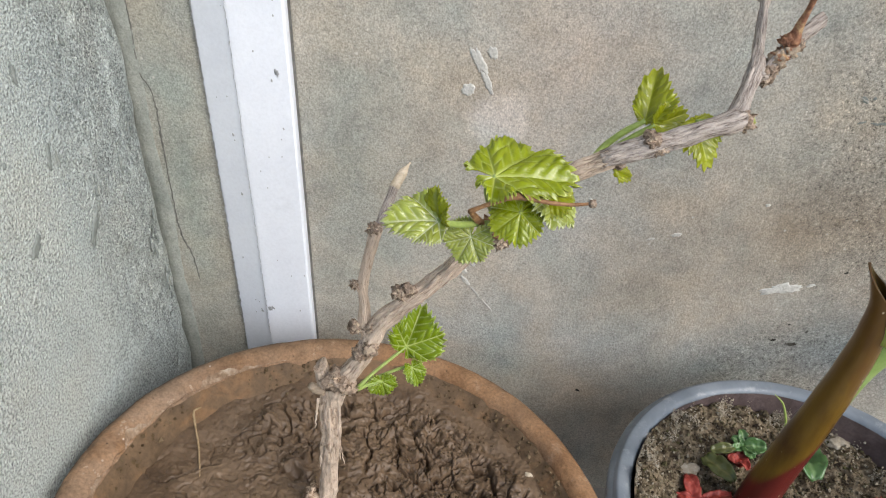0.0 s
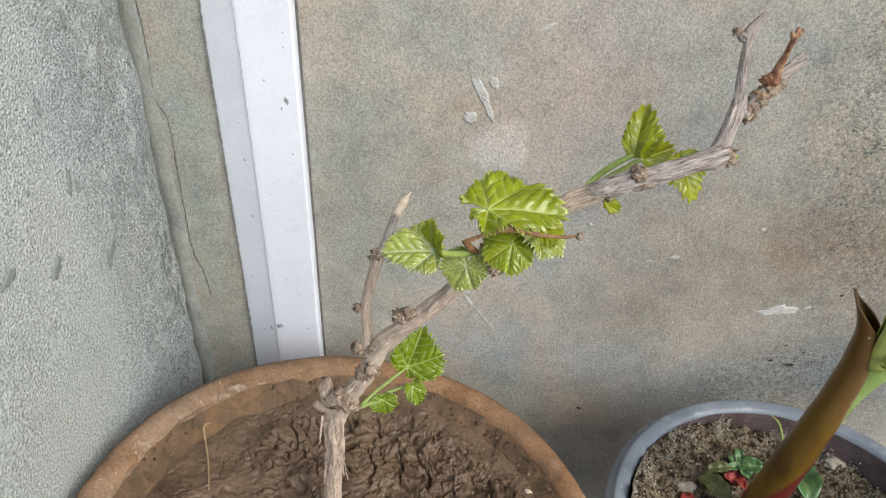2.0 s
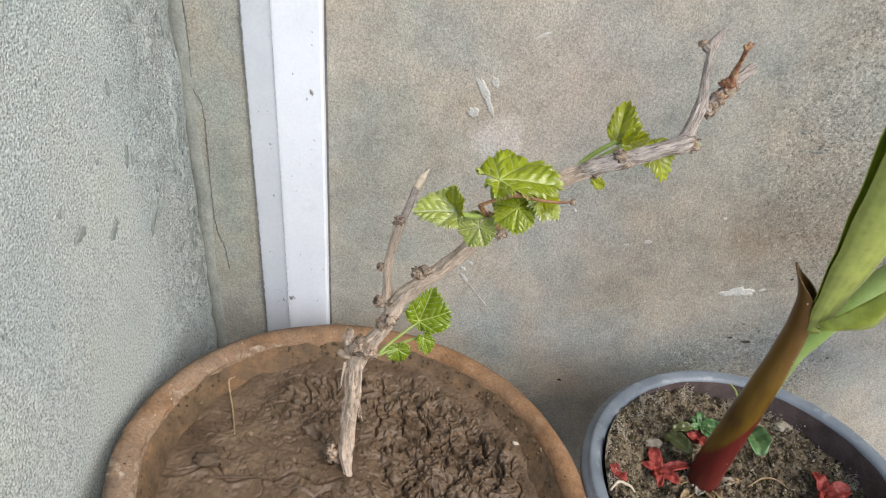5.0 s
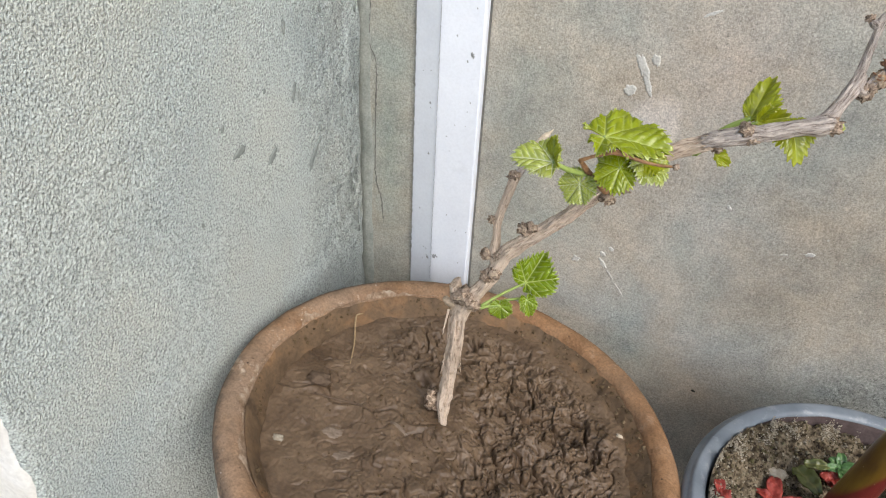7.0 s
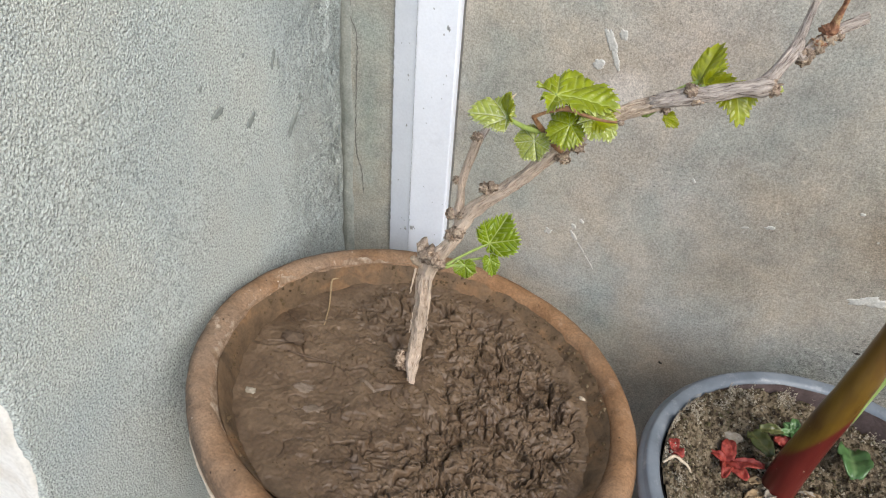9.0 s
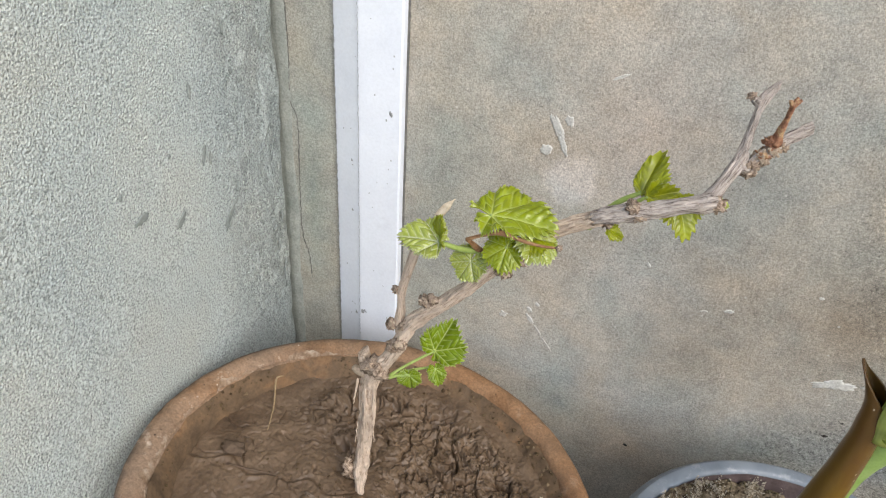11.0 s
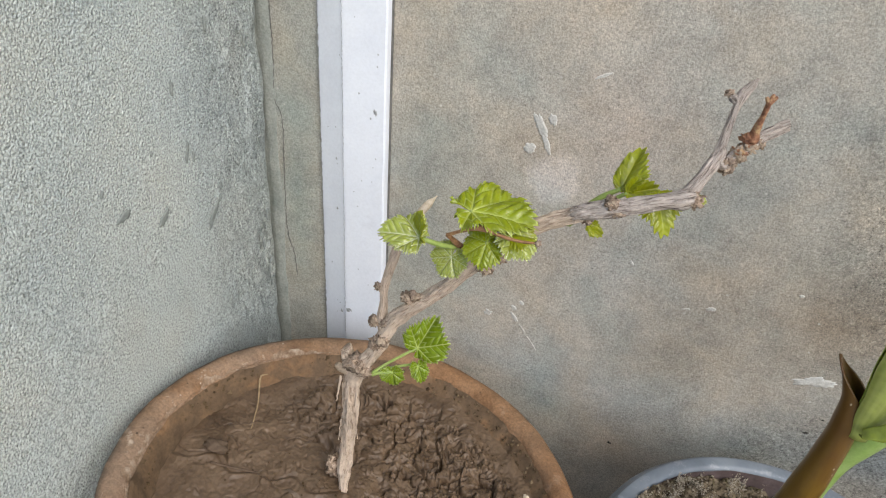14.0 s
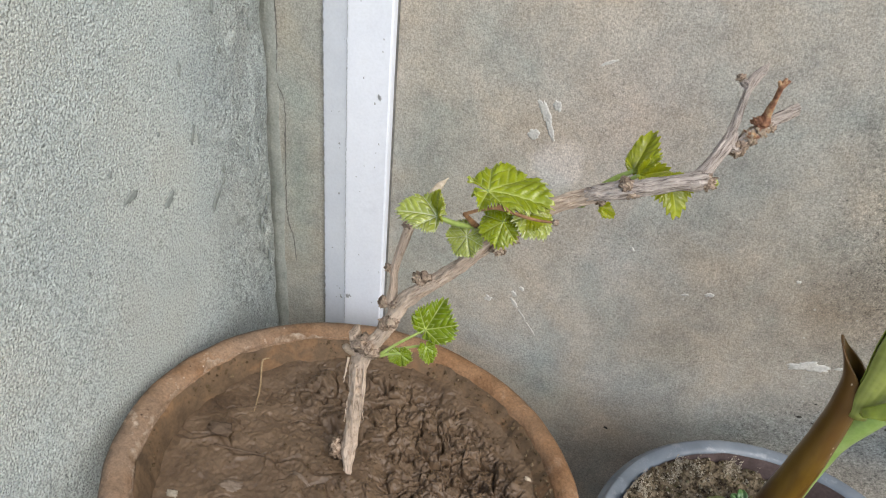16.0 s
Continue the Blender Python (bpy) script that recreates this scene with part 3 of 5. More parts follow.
def vine_leaf(name, base, direction, normal, length, material, parent, fold=0.15, droop=0.2, cup=0.0, wide=1.0, seed=0.0, rounded=0.45,
              label="", crumple=1.0, lift=0.0, halves=(1.0, 1.0), heel=1.0, teeth=7.6, rings=28, spokes=230):
    """A palmate, sharply toothed leaf, quilted between sunken veins. fold: how far the halves rise off the midrib; droop: how far the tip and edges sink; lift: how far the far edge rises."""
    X, Y, Z = frame_of(direction, normal)
    veins = [math.radians(a) for a in (0, 47, -47, 98, -98, 146, -146)]
    V, F, mask = [Vector(base)], [], [1.0]
    for i in range(1, rings + 1):
        u = i / rings
        for k in range(spokes):
            deg = -172 + 344 * k / (spokes - 1)
            th = math.radians(deg)
            saw = ((deg + 3 * nz(deg * 0.05, seed, 0)) / teeth) % 1.0
            tooth = abs(saw - 0.45) / 0.55 if saw > 0.45 else abs(saw - 0.45) / 0.45
            R = length * (lobe_radius(deg, wide) * (1 - rounded) + 0.97 * rounded * (1 - 0.25 * (abs(deg) / 172) ** 3)) * (1.08 - 0.165 * tooth * u ** 4 + 0.06 * nz(deg * 0.03 + seed, 1.3, seed))
            R *= halves[deg > 0] if abs(deg) > 60 else 1 + (halves[deg > 0] - 1) * abs(deg) / 60
            R *= 1 + (heel - 1) * min(1.0, max(0.0, (abs(deg) - 75) / 45))
            r = R * u
            x, y = r * math.sin(th), r * math.cos(th)
            near = min(veins, key=lambda a: abs(th - a))
            dv, al = abs(r * math.sin(th - near)), r * math.cos(th - near)
            rib = math.exp(-(dv / (0.016 * length * (1.3 - 0.7 * u))) ** 2)
            branch = ((al - 0.85 * dv) / (0.17 * length)) % 1.0
            off = abs(branch - 0.5)
            twig = math.exp(-((0.5 - off) / 0.075) ** 2) * min(1.0, dv / (0.02 * length)) * (1 - 0.3 * u)
            tip = max(0.0, (u - 0.90) / 0.10) * (1 - tooth) ** 2
            mask.append(max(rib, 0.6 * twig, 0.95 * tip))
            quilt = (1 - (off * 2) ** 2) * min(1.0, dv / (0.09 * length))
            z = length * crumple * (0.058 * quilt * (0.35 + 0.8 * u) + 0.070 * min(1.0, dv / (0.12 * length)) * u - 0.02 * rib)
            z += length * (0.055 * u * u * crumple * math.sin(th * 5 + seed * 3) + 0.05 * u * nz(x / length * 2 + seed, y / length * 2, 2.0) - 0.05 * u ** 5 * (1 - tooth))
            z += fold * abs(x) - droop * (x * x + 0.8 * y * y) / length + cup * (x * x + y * y) / length + lift * x
            V.append(Vector(base) + X * x + Y * y + Z * z)
    for k in range(spokes - 1):
        F.append((0, 1 + k + 1, 1 + k))
        for i in range(rings - 1):
            a = 1 + i * spokes + k
            F.append((a, a + 1, a + spokes + 1, a + spokes))
    ob = part(name, (V, F), material, parent, label)
    at = ob.data.attributes.new("vein", "FLOAT", "POINT")
    at.data.foreach_set("value", mask)
    s = ob.modifiers.new("thickness", "SOLIDIFY")
    s.thickness, s.offset = 0.0004, 0
    return ob


def grid_sheet(name, fn, nu, nv, material, parent, label="", thick=0.0008, vein=None, second=None):
    """A sheet fn(u, v) over the unit square."""
    V = [fn(i / nu, j / nv) for i in range(nu + 1) for j in range(nv + 1)]
    F = [(i * (nv + 1) + j, (i + 1) * (nv + 1) + j, (i + 1) * (nv + 1) + j + 1, i * (nv + 1) + j + 1) for i in range(nu) for j in range(nv)]
    ob = part(name, (V, F), material, parent, label)
    if vein:
        at = ob.data.attributes.new("vein", "FLOAT", "POINT")
        at.data.foreach_set("value", [vein(i / nu, j / nv) for i in range(nu + 1) for j in range(nv + 1)])
    s = ob.modifiers.new("thickness", "SOLIDIFY")
    s.thickness, s.offset = thick, 0
    if second:
        ob.data.materials.append(second)
        s.material_offset, s.material_offset_rim = 1, 0
    return ob


def slab(x0, x1, y0, y1, z0, z1, bevel=0.0, segments=2):
    bm = bmesh.new()
    bmesh.ops.create_cube(bm, size=1)
    bmesh.ops.transform(bm, matrix=Matrix.Translation(((x0 + x1) / 2, (y0 + y1) / 2, (z0 + z1) / 2)) @ Matrix.Diagonal((x1 - x0, y1 - y0, z1 - z0, 1)), verts=bm.verts)
    if bevel:
        bmesh.ops.bevel(bm, geom=bm.edges[:], offset=bevel, segments=segments, affect="EDGES", profile=0.5)
    return bm


def splat(outline, place, proud, seed, ragged=0.25, n=40):
    """A thin, raised, ragged patch. outline: (half length, half width, turn); place maps (a, b, height) to the world."""
    hl, hw, turn = outline
    ct, st = math.cos(turn), math.sin(turn)
    V, F = [place(0, 0, proud)], []
    for ring, (f, h) in enumerate(((0.6, proud), (0.92, proud * 0.8), (1.0, -0.0006))):
        for k in range(n):
            a = 2 * math.pi * k / n
            g = f * (1 + ragged * (nz(math.cos(a) * 2 + seed, math.sin(a) * 2, seed) + 0.7 * nz(math.cos(a) * 5 + seed, math.sin(a) * 5, 3)))
            p, q = hl * math.cos(a) * g, hw * math.sin(a) * g
            V.append(place(p * ct - q * st, p * st + q * ct, h))
    for k in range(n):
        j = (k + 1) % n
        F.append((0, 1 + k, 1 + j))
        for ring in (0, 1):
            b = 1 + ring * n
            F.append((b + k, b + n + k, b + n + j, b + j))
    return V, F


# ---- the setting ----
WALL_Y, PIER_X, PIER_Y = 0.62, -0.27, 0.13

ground = part("ground", slab(-60, 60, -60, 60, -0.3, 0.0), FLOOR, smooth=False)
tagged(ground, "dusty grey concrete yard floor", "ground", kind="structure")


def wall_face():
    """The cement wall: a thick block with a slightly uneven face."""
    bm = slab(PIER_X - 0.35, 3.2, WALL_Y, WALL_Y + 0.23, 0.0, 2.7)
    return bm


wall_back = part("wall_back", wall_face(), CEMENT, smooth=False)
tagged(wall_back, "grey cement-rendered wall with brownish stains, darker low on the right", "wall", kind="structure")


def pier_block():
    """The plastered pier: its long side is wavy, its two upright edges rounded and chipped."""
    prof = []
    for k in range(7):
        a = math.radians(90 * k / 6)
        prof.append((PIER_X - 0.006 + 0.006 * math.sin(a), PIER_Y + 0.006 - 0.006 * math.cos(a)))
    for k in range(1, 90):
        prof.append((PIER_X, PIER_Y + 0.006 + (0.594 - PIER_Y - 0.006) * k / 90))
    prof += [(PIER_X - 0.0003, 0.5965), (PIER_X - 0.0010, 0.6000), (PIER_X - 0.0024, 0.6035), (PIER_X - 0.0046, 0.6070), (PIER_X - 0.0078, 0.6098), (PIER_X - 0.0120, 0.6118), (PIER_X - 0.0170, 0.6130), (PIER_X - 0.0220, 0.6160), (PIER_X - 0.024, 0.6205)]
    prof += [(-0.62, 0.6205), (-0.62, PIER_Y)]
    heights = [k * 0.006 for k in range(150)] + [0.95, 1.2, 1.6, 2.1, 2.7]
    V, F = [], []
    for z in heights:
        for i, (x, y) in enumerate(prof):
            dx = dy = 0.0
            if 6 <= i < len(prof) - 3:
                dx = 0.0012 * nz(1, y * 9, z * 9) + 0.0005 * nz(4, y * 30, z * 30)
                rag = max(0.0, min(1.0, (y - 0.50) / 0.09))
                dx += rag * (0.0030 * nz(6, y * 40, z * 16) + 0.0014 * nz(8, y * 90, z * 45))
                if y > 0.575:
                    dx -= 0.0026 * max(0.0, nz(7, y * 20, z * 20)) + 0.0010 * abs(nz(2, y * 60, z * 40))
                    dy = 0.0030 * nz(9, 1, z * 14) + 0.0010 * nz(9, 4, z * 60)
                    if y > 0.62:
                        dy = 0
            elif i < 6:
                dx = dy = 0.003 * max(-0.3, nz(3, 5, z * 24)) + 0.0012 * nz(3, 1, z * 90)
                dx = -dx
            V.append((x + dx, y + dy, z))
    n = len(prof)
    for r in range(len(heights) - 1):
        for i in range(n):
            j = (i + 1) % n
            F.append((r * n + i, r * n + j, (r + 1) * n + j, (r + 1) * n + i))
    F.append(tuple(range(n - 1, -1, -1)))
    F.append(tuple((len(heights) - 1) * n + i for i in range(n)))
    return V, F


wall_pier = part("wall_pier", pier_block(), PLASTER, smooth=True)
tagged(wall_pier, "grey-green rough stippled plaster pier", "wall", kind="structure")


def lime_coat():
    """White limewash on the pier's end, flaked along the arris."""
    V, F = [], []
    zs = [k * 0.01 for k in range(91)] + [1.2, 1.8, 2.7]
    for z in zs:
        edge = PIER_X - 0.004 + 0.005 * nz(2, 8, z * 22) + 0.0022 * nz(5, 8, z * 95)
        for x, y in ((-0.62, PIER_Y - 0.003), (edge - 0.004, PIER_Y - 0.003), (edge, PIER_Y + 0.0005), (edge, PIER_Y + 0.004), (-0.62, PIER_Y + 0.004)):
            V.append((x, y, z))
    for r in range(len(zs) - 1):
        for i in range(5):
            j = (i + 1) % 5
            F.append((r * 5 + i, r * 5 + j, (r + 1) * 5 + j, (r + 1) * 5 + i))
    F += [(4, 3, 2, 1, 0), tuple((len(zs) - 1) * 5 + i for i in range(5))]
    return V, F


part("limewash_coat", lime_coat(), LIME, wall_pier, "flaking white limewash coat")


# gouges, stains and paint drops on the walls
def on_back(x, z):
    return lambda a, b, h: Vector((x + a, WALL_Y - h, z + b))


def on_pier(y, z):
    return lambda a, b, h: Vector((PIER_X + h + 0.0009, y + a, z + b))


for x, z, hl, hw, turn, rag in ((0.0195, 0.5445, 0.0125, 0.0046, -1.10, 0.5), (0.0270, 0.5290, 0.0090, 0.0030, -1.15, 0.7), (0.0305, 0.5205, 0.0050, 0.0016, -1.0, 0.7), (0.0128, 0.5185, 0.0060, 0.0056, 0.3, 0.35), (0.031, 0.552, 0.0056, 0.0040, -1.0, 0.5),
                                (0.0690, 0.601, 0.0085, 0.0015, 0.5, 0.3), (0.3275, 0.3365, 0.0195, 0.0058, 0.26, 0.48), (0.0205, 0.3275, 0.0040, 0.0024, -0.8, 0.4),
                                (0.0225, 0.3150, 0.0075, 0.0022, -0.90, 0.5), (0.0330, 0.302, 0.0075, 0.0012, -0.90, 0.6), (0.0450, 0.287, 0.0100, 0.0009, -0.88, 0.6), (-0.008, 0.312, 0.0050, 0.0036, 0.2, 0.7), (0.028, 0.337, 0.0034, 0.0022, -0.6, 0.4),
                                (0.215, 0.390, 0.0042, 0.0022, 0.3, 0.7), (0.193, 0.383, 0.0032, 0.0012, 0.2, 0.6), (0.287, 0.429, 0.0022, 0.0015, 0.1, 0.5),
                                (0.131, 0.420, 0.003, 0.0018, -0.7, 0.6), (0.43, 0.29, 0.009, 0.004, 0.3, 0.6), (0.354, 0.343, 0.004, 0.0018, 0.3, 0.6)):
    part("paint_drop", splat((hl, hw, turn), on_back(x, z), 0.0007, x * 40 + z * 9, rag), PAINT if hw > 0.0013 else PAINT_OLD, wall_back, "dried white paint drop")
# pits are thin patches with the hole's shade painted as near-black colour
for x, z, hl, hw, turn in ((0.360, 0.266, 0.0052, 0.0022, 0.15), (0.341, 0.270, 0.0030, 0.0017, 0.1), (0.381, 0.361, 0.0019, 0.0013, 0.4), (0.306, 0.189, 0.0024, 0.0016, 0.0),
                           (0.42, 0.285, 0.0022, 0.0013, 0.9), (0.156, 0.172, 0.0026, 0.0016, -0.3), (0.46, 0.255, 0.0018, 0.0012, 0.4),
                           (0.350, 0.292, 0.0014, 0.0009, 0.5), (0.370, 0.284, 0.0016, 0.0008, 0.9)):
    part("pit", splat((hl, hw, turn), on_back(x, z), 0.0004, x * 50 + z, 0.5, 24), PIT_SHADE, wall_back, "small pit, its shade painted dark")
# gouges are thin raised patches; grey colour stands for shade in the hollow
for y, z, hl, hw, turn in ((0.466, 0.575, 0.0065, 0.0014, 1.45), (0.474, 0.513, 0.0085, 0.0018, 1.3), (0.482, 0.506, 0.006, 0.0013, 1.6), (0.387, 0.491, 0.0085, 0.0036, 0.3),
                           (0.432, 0.466, 0.0090, 0.0036, 0.75), (0.500, 0.435, 0.0135, 0.0034, 0.95), (0.513, 0.447, 0.004, 0.0018, 1.2), (0.37, 0.52, 0.003, 0.0011, 1.2),
                           (0.43, 0.53, 0.0022, 0.0012, 1.4), (0.33, 0.45, 0.0022, 0.001, 1.5)):
    part("gouge", splat((hl, hw, turn), on_pier(y, z), 0.0006, y * 50 + z, 0.55, 30), GREY_MARK, wall_pier, "shallow gouge, its shade painted grey")


sc = random.Random(31)
for k in range(46):
    y, z = 0.592 - 0.085 * sc.random() ** 1.7, sc.uniform(0.27, 0.74)
    part("scrape", splat((sc.uniform(0.002, 0.0095), sc.uniform(0.0008, 0.0024), 1.45 + sc.uniform(-0.35, 0.35)), on_pier(y, z), sc.uniform(0.0003, 0.0010), k * 1.7, 0.7, 22), PLASTER if k % 3 else GREY_MARK, wall_pier)


for k in range(16):
    x, z = 0.349 + 0.020 * sc.uniform(-1, 1), 0.524 + 0.014 * sc.uniform(-1, 1)
    part("pit", splat((sc.uniform(0.001, 0.0042), sc.uniform(0.0006, 0.0018), sc.uniform(-0.8, 0.8)), on_back(x, z), 0.0005, k * 2.3, 0.6, 18), (GREY_MARK, PAINT_OLD)[k % 2], wall_back)


def crack_line(pts, width, seed):
    """A hairline crack as a thin dark sliver on the back wall."""
    P, _ = smooth_path(pts, [1] * len(pts), 0.002)
    V, F = [], []
    for i, p in enumerate(P):
        w = width * (0.35 + 0.9 * abs(nz(i * 0.23, seed, 1))) * min(1, i / 4, (len(P) - 1 - i) / 4 + 0.05)
        j = 0.0014 * nz(i * 0.35, seed, 4)
        V += [p + Vector((j - w, 0, 0)), p + Vector((j, -0.0004, 0)), p + Vector((j + w, 0, 0))]
    for i in range(len(P) - 1):
        a = 3 * i
        F += [(a, a + 1, a + 4, a + 3), (a + 1, a + 2, a + 5, a + 4)]
    return V, F


CY = WALL_Y - 0.0006


def corner_joint():
    """The dirty mortar joint where the pier meets the wall: two uneven trowelled ridges with a groove between. Its dark
    colour holds recess shade as well as dirt.
    """
    V, F = [], []
    zs = [0.004 * k for k in range(230)]
    n = 9
    for z in zs:
        right = -0.2665 + 0.0026 * nz(1, 2, z * 12) + 0.0014 * nz(3, 2, z * 50) + 0.0006 * nz(3, 7, z * 170)
        wav = 0.0016 * nz(5, 9, z * 9)
        ridge, low = 0.0030 + 0.0016 * nz(5, 1, z * 26), 0.0022 + 0.0014 * nz(8, 1, z * 34)
        for x, y in ((-0.2960, 0.6185), (-0.2905 + wav, 0.6185 - 0.3 * ridge), (-0.2875 + wav, 0.6185 - ridge), (-0.2850 + wav, 0.6180 - 0.6 * ridge), (-0.2825 + wav, 0.6188), (-0.2790 + wav, 0.6185 - low), (-0.2745 + wav, 0.6186 - 0.7 * low), (right - 0.002, 0.6184), (right, 0.6203)):
            V.append((x, y + 0.0004 * nz(x * 200, 3, z * 120), z))
    for r in range(len(zs) - 1):
        for i in range(n - 1):
            a = n * r + i
            F.append((a, a + 1, a + n + 1, a + n))
    return V, F


# mortar colour carries both dirt and the shade of the corner recess
part("mortar_joint", corner_joint(), mottled("dirty_shaded_mortar", [(0.3, (0.215, 0.235, 0.212)), (0.55, (0.29, 0.305, 0.275)), (0.75, (0.345, 0.355, 0.32))], 45, 0.9, 0.15, 420, 0.6, 0.0012), wall_back, "dirty grey-green mortar joint with recess shade in its colour")
part("crack", crack_line([(-0.268, CY, 0.64), (-0.266, CY, 0.572), (-0.268, CY, 0.517), (-0.260, CY, 0.492), (-0.2615, CY, 0.42), (-0.262, CY, 0.352), (-0.2545, CY, 0.322), (-0.2515, CY, 0.285)], 0.0014, 1.0),
     CRACK_AND_SHADOW, wall_back, "hairline crack")

# ---- white trim strip on the wall ----
trim = thing("trim", (-0.171, WALL_Y, 0.0), "white plastic cover strip running down the cement wall", "trim", kind="structure")


def strip():
    prof = [(-0.212, 0.6195), (-0.2123, 0.6178), (-0.2105, 0.6160), (-0.1835, 0.6085), (-0.1808, 0.6076), (-0.179, 0.6073), (-0.176, 0.6073), (-0.150, 0.6084), (-0.1362, 0.6092), (-0.1343, 0.6104), (-0.1340, 0.6195)]
    V, F, n = [], [], 11
    zs = [k * 0.02 for k in range(50)] + [1.3, 1.8, 2.4]
    for z in zs:
        for x, y in prof:
            V.append((x + 0.0006 * nz(x * 30, 2, z * 12), y + (0.0005 * nz(x * 40, 5, z * 9) if y < 0.615 else 0), z + 0.004))
    for r in range(len(zs) - 1):
        for i in range(n):
            j = (i + 1) % n
            F.append((r * n + i, r * n + j, (r + 1) * n + j, (r + 1) * n + i))
    F += [tuple(range(n - 1, -1, -1)), tuple((len(zs) - 1) * n + i for i in range(n))]
    return V, F


part("cover_strip", strip(), PVC, trim, smooth=False)
# thin dark strip painted in for the shadow line at the cover strip's edge
part("shadow_gap", slab(-0.1338, -0.1318, 0.6185, 0.6196, 0.004, 2.4), CRACK_AND_SHADOW, trim, "open joint, its shadow line painted dark", smooth=False)
for k, (x, y) in enumerate(((-0.1806, 0.6071), (-0.2117, 0.6167))):
    part("grime_line", crack_line([(x, y - 0.0002, 0.23 + 0.14 * i) for i in range(5)], (0.0003, 0.0007)[k], 4.0 + k), GRIME, trim, "grime along the edge")
rnd = random.Random(4)
for x, z, s in [(-0.145, 0.527, 0.0026), (-0.150, 0.520, 0.0012), (-0.177, 0.268, 0.0026), (-0.186, 0.263, 0.0018), (-0.1745, 0.27, 0.0016), (-0.19, 0.466, 0.0012), (-0.19, 0.405, 0.0012)] + \
        [(rnd.uniform(-0.204, -0.138), rnd.uniform(0.23, 0.66), rnd.uniform(0.0004, 0.0009)) for k in range(24)]:
    face = 0.6160 - (x + 0.2105) * (0.0075 / 0.0270) if x < -0.1835 else 0.6073 + max(0, x + 0.176) * (0.0019 / 0.0398)
    part("grime_spot", splat((s * 0.7, s * 1.2, 0.3), lambda a, b, h, x=x, z=z, face=face: Vector((x + a, face - h - 0.0004, z + b)), 0.0002, x * 90 + z, 0.5, 14), GRIME, trim)


# ---- clay pot with the vine ----
def potter(prof, centre, tilt, height, segs, wobble, seed, floor=False):
    """A hand-thrown pot: a turned profile (r, z below the rim) whose mouth leans while its foot stays level."""
    V, F = [], []
    for r, z in prof:
        f = max(0.0, min(1.0, (z + height) / height))
        for k in range(segs):
            a = 2 * math.pi * k / segs
            ca, sa = math.cos(a), math.sin(a)
            q = r * (1 + wobble * (nz(ca * 1.3 + seed, sa * 1.3, z * 4) + 0.35 * nz(ca * 6 + seed, sa * 6, z * 40) + 0.22 * nz(ca * 17 + seed, sa * 17, z * 90)))
            V.append((centre[0] + q * ca, centre[1] + q * sa, centre[2] + z + f * (tilt[0] * q * ca + tilt[1] * q * sa) + wobble * (0.08 * nz(ca * 2, sa * 2 + seed, 1) + 0.06 * nz(ca * 11, sa * 11 + seed, z * 60)) * f))
    n = len(prof)
    for i in range(n - 1):
        for k in range(segs):
            j = (k + 1) % segs
            F.append((i * segs + k, i * segs + j, (i + 1) * segs + j, (i + 1) * segs + k))
    if floor:
        F.append(tuple(range(segs - 1, -1, -1)))
    return V, F


POT, POT_TILT = (-0.0515, 0.3675, 0.2825), (-0.1230, -0.0850)


def on_pot(x, y, depth=0.0):
    """The height of the mouth's plane at (x, y), less depth."""
    return POT[2] + POT_TILT[0] * (x - POT[0]) + POT_TILT[1] * (y - POT[1]) - depth


clay_pot = thing("clay_pot", (POT[0], POT[1], 0.0), "large weathered terracotta pot filled with damp mud", "flower pot")
part("pot_body", potter([(0.02, -0.2825), (0.140, -0.2825), (0.147, -0.276), (0.172, -0.20), (0.192, -0.11), (0.2005, -0.055), (0.2015, -0.042), (0.199, -0.036), (0.196, -0.034)], POT, POT_TILT, 0.2825, 120, 0.012, 2.0, True), CLAY, clay_pot)
part("rim", potter([(0.1985, -0.037), (0.2045, -0.0378), (0.2066, -0.0350), (0.2082, -0.027), (0.2092, -0.016), (0.2082, -0.006), (0.2050, 0.0005), (0.199, 0.0038), (0.192, 0.0038), (0.1865, 0.0010), (0.1828, -0.004), (0.1808, -0.010),
                    (0.1785, -0.020), (0.1745, -0.034), (0.170, -0.048), (0.160, -0.08)], POT, POT_TILT, 0.2825, 160, 0.012, 2.0), CLAY, clay_pot, "thick rolled terracotta rim")
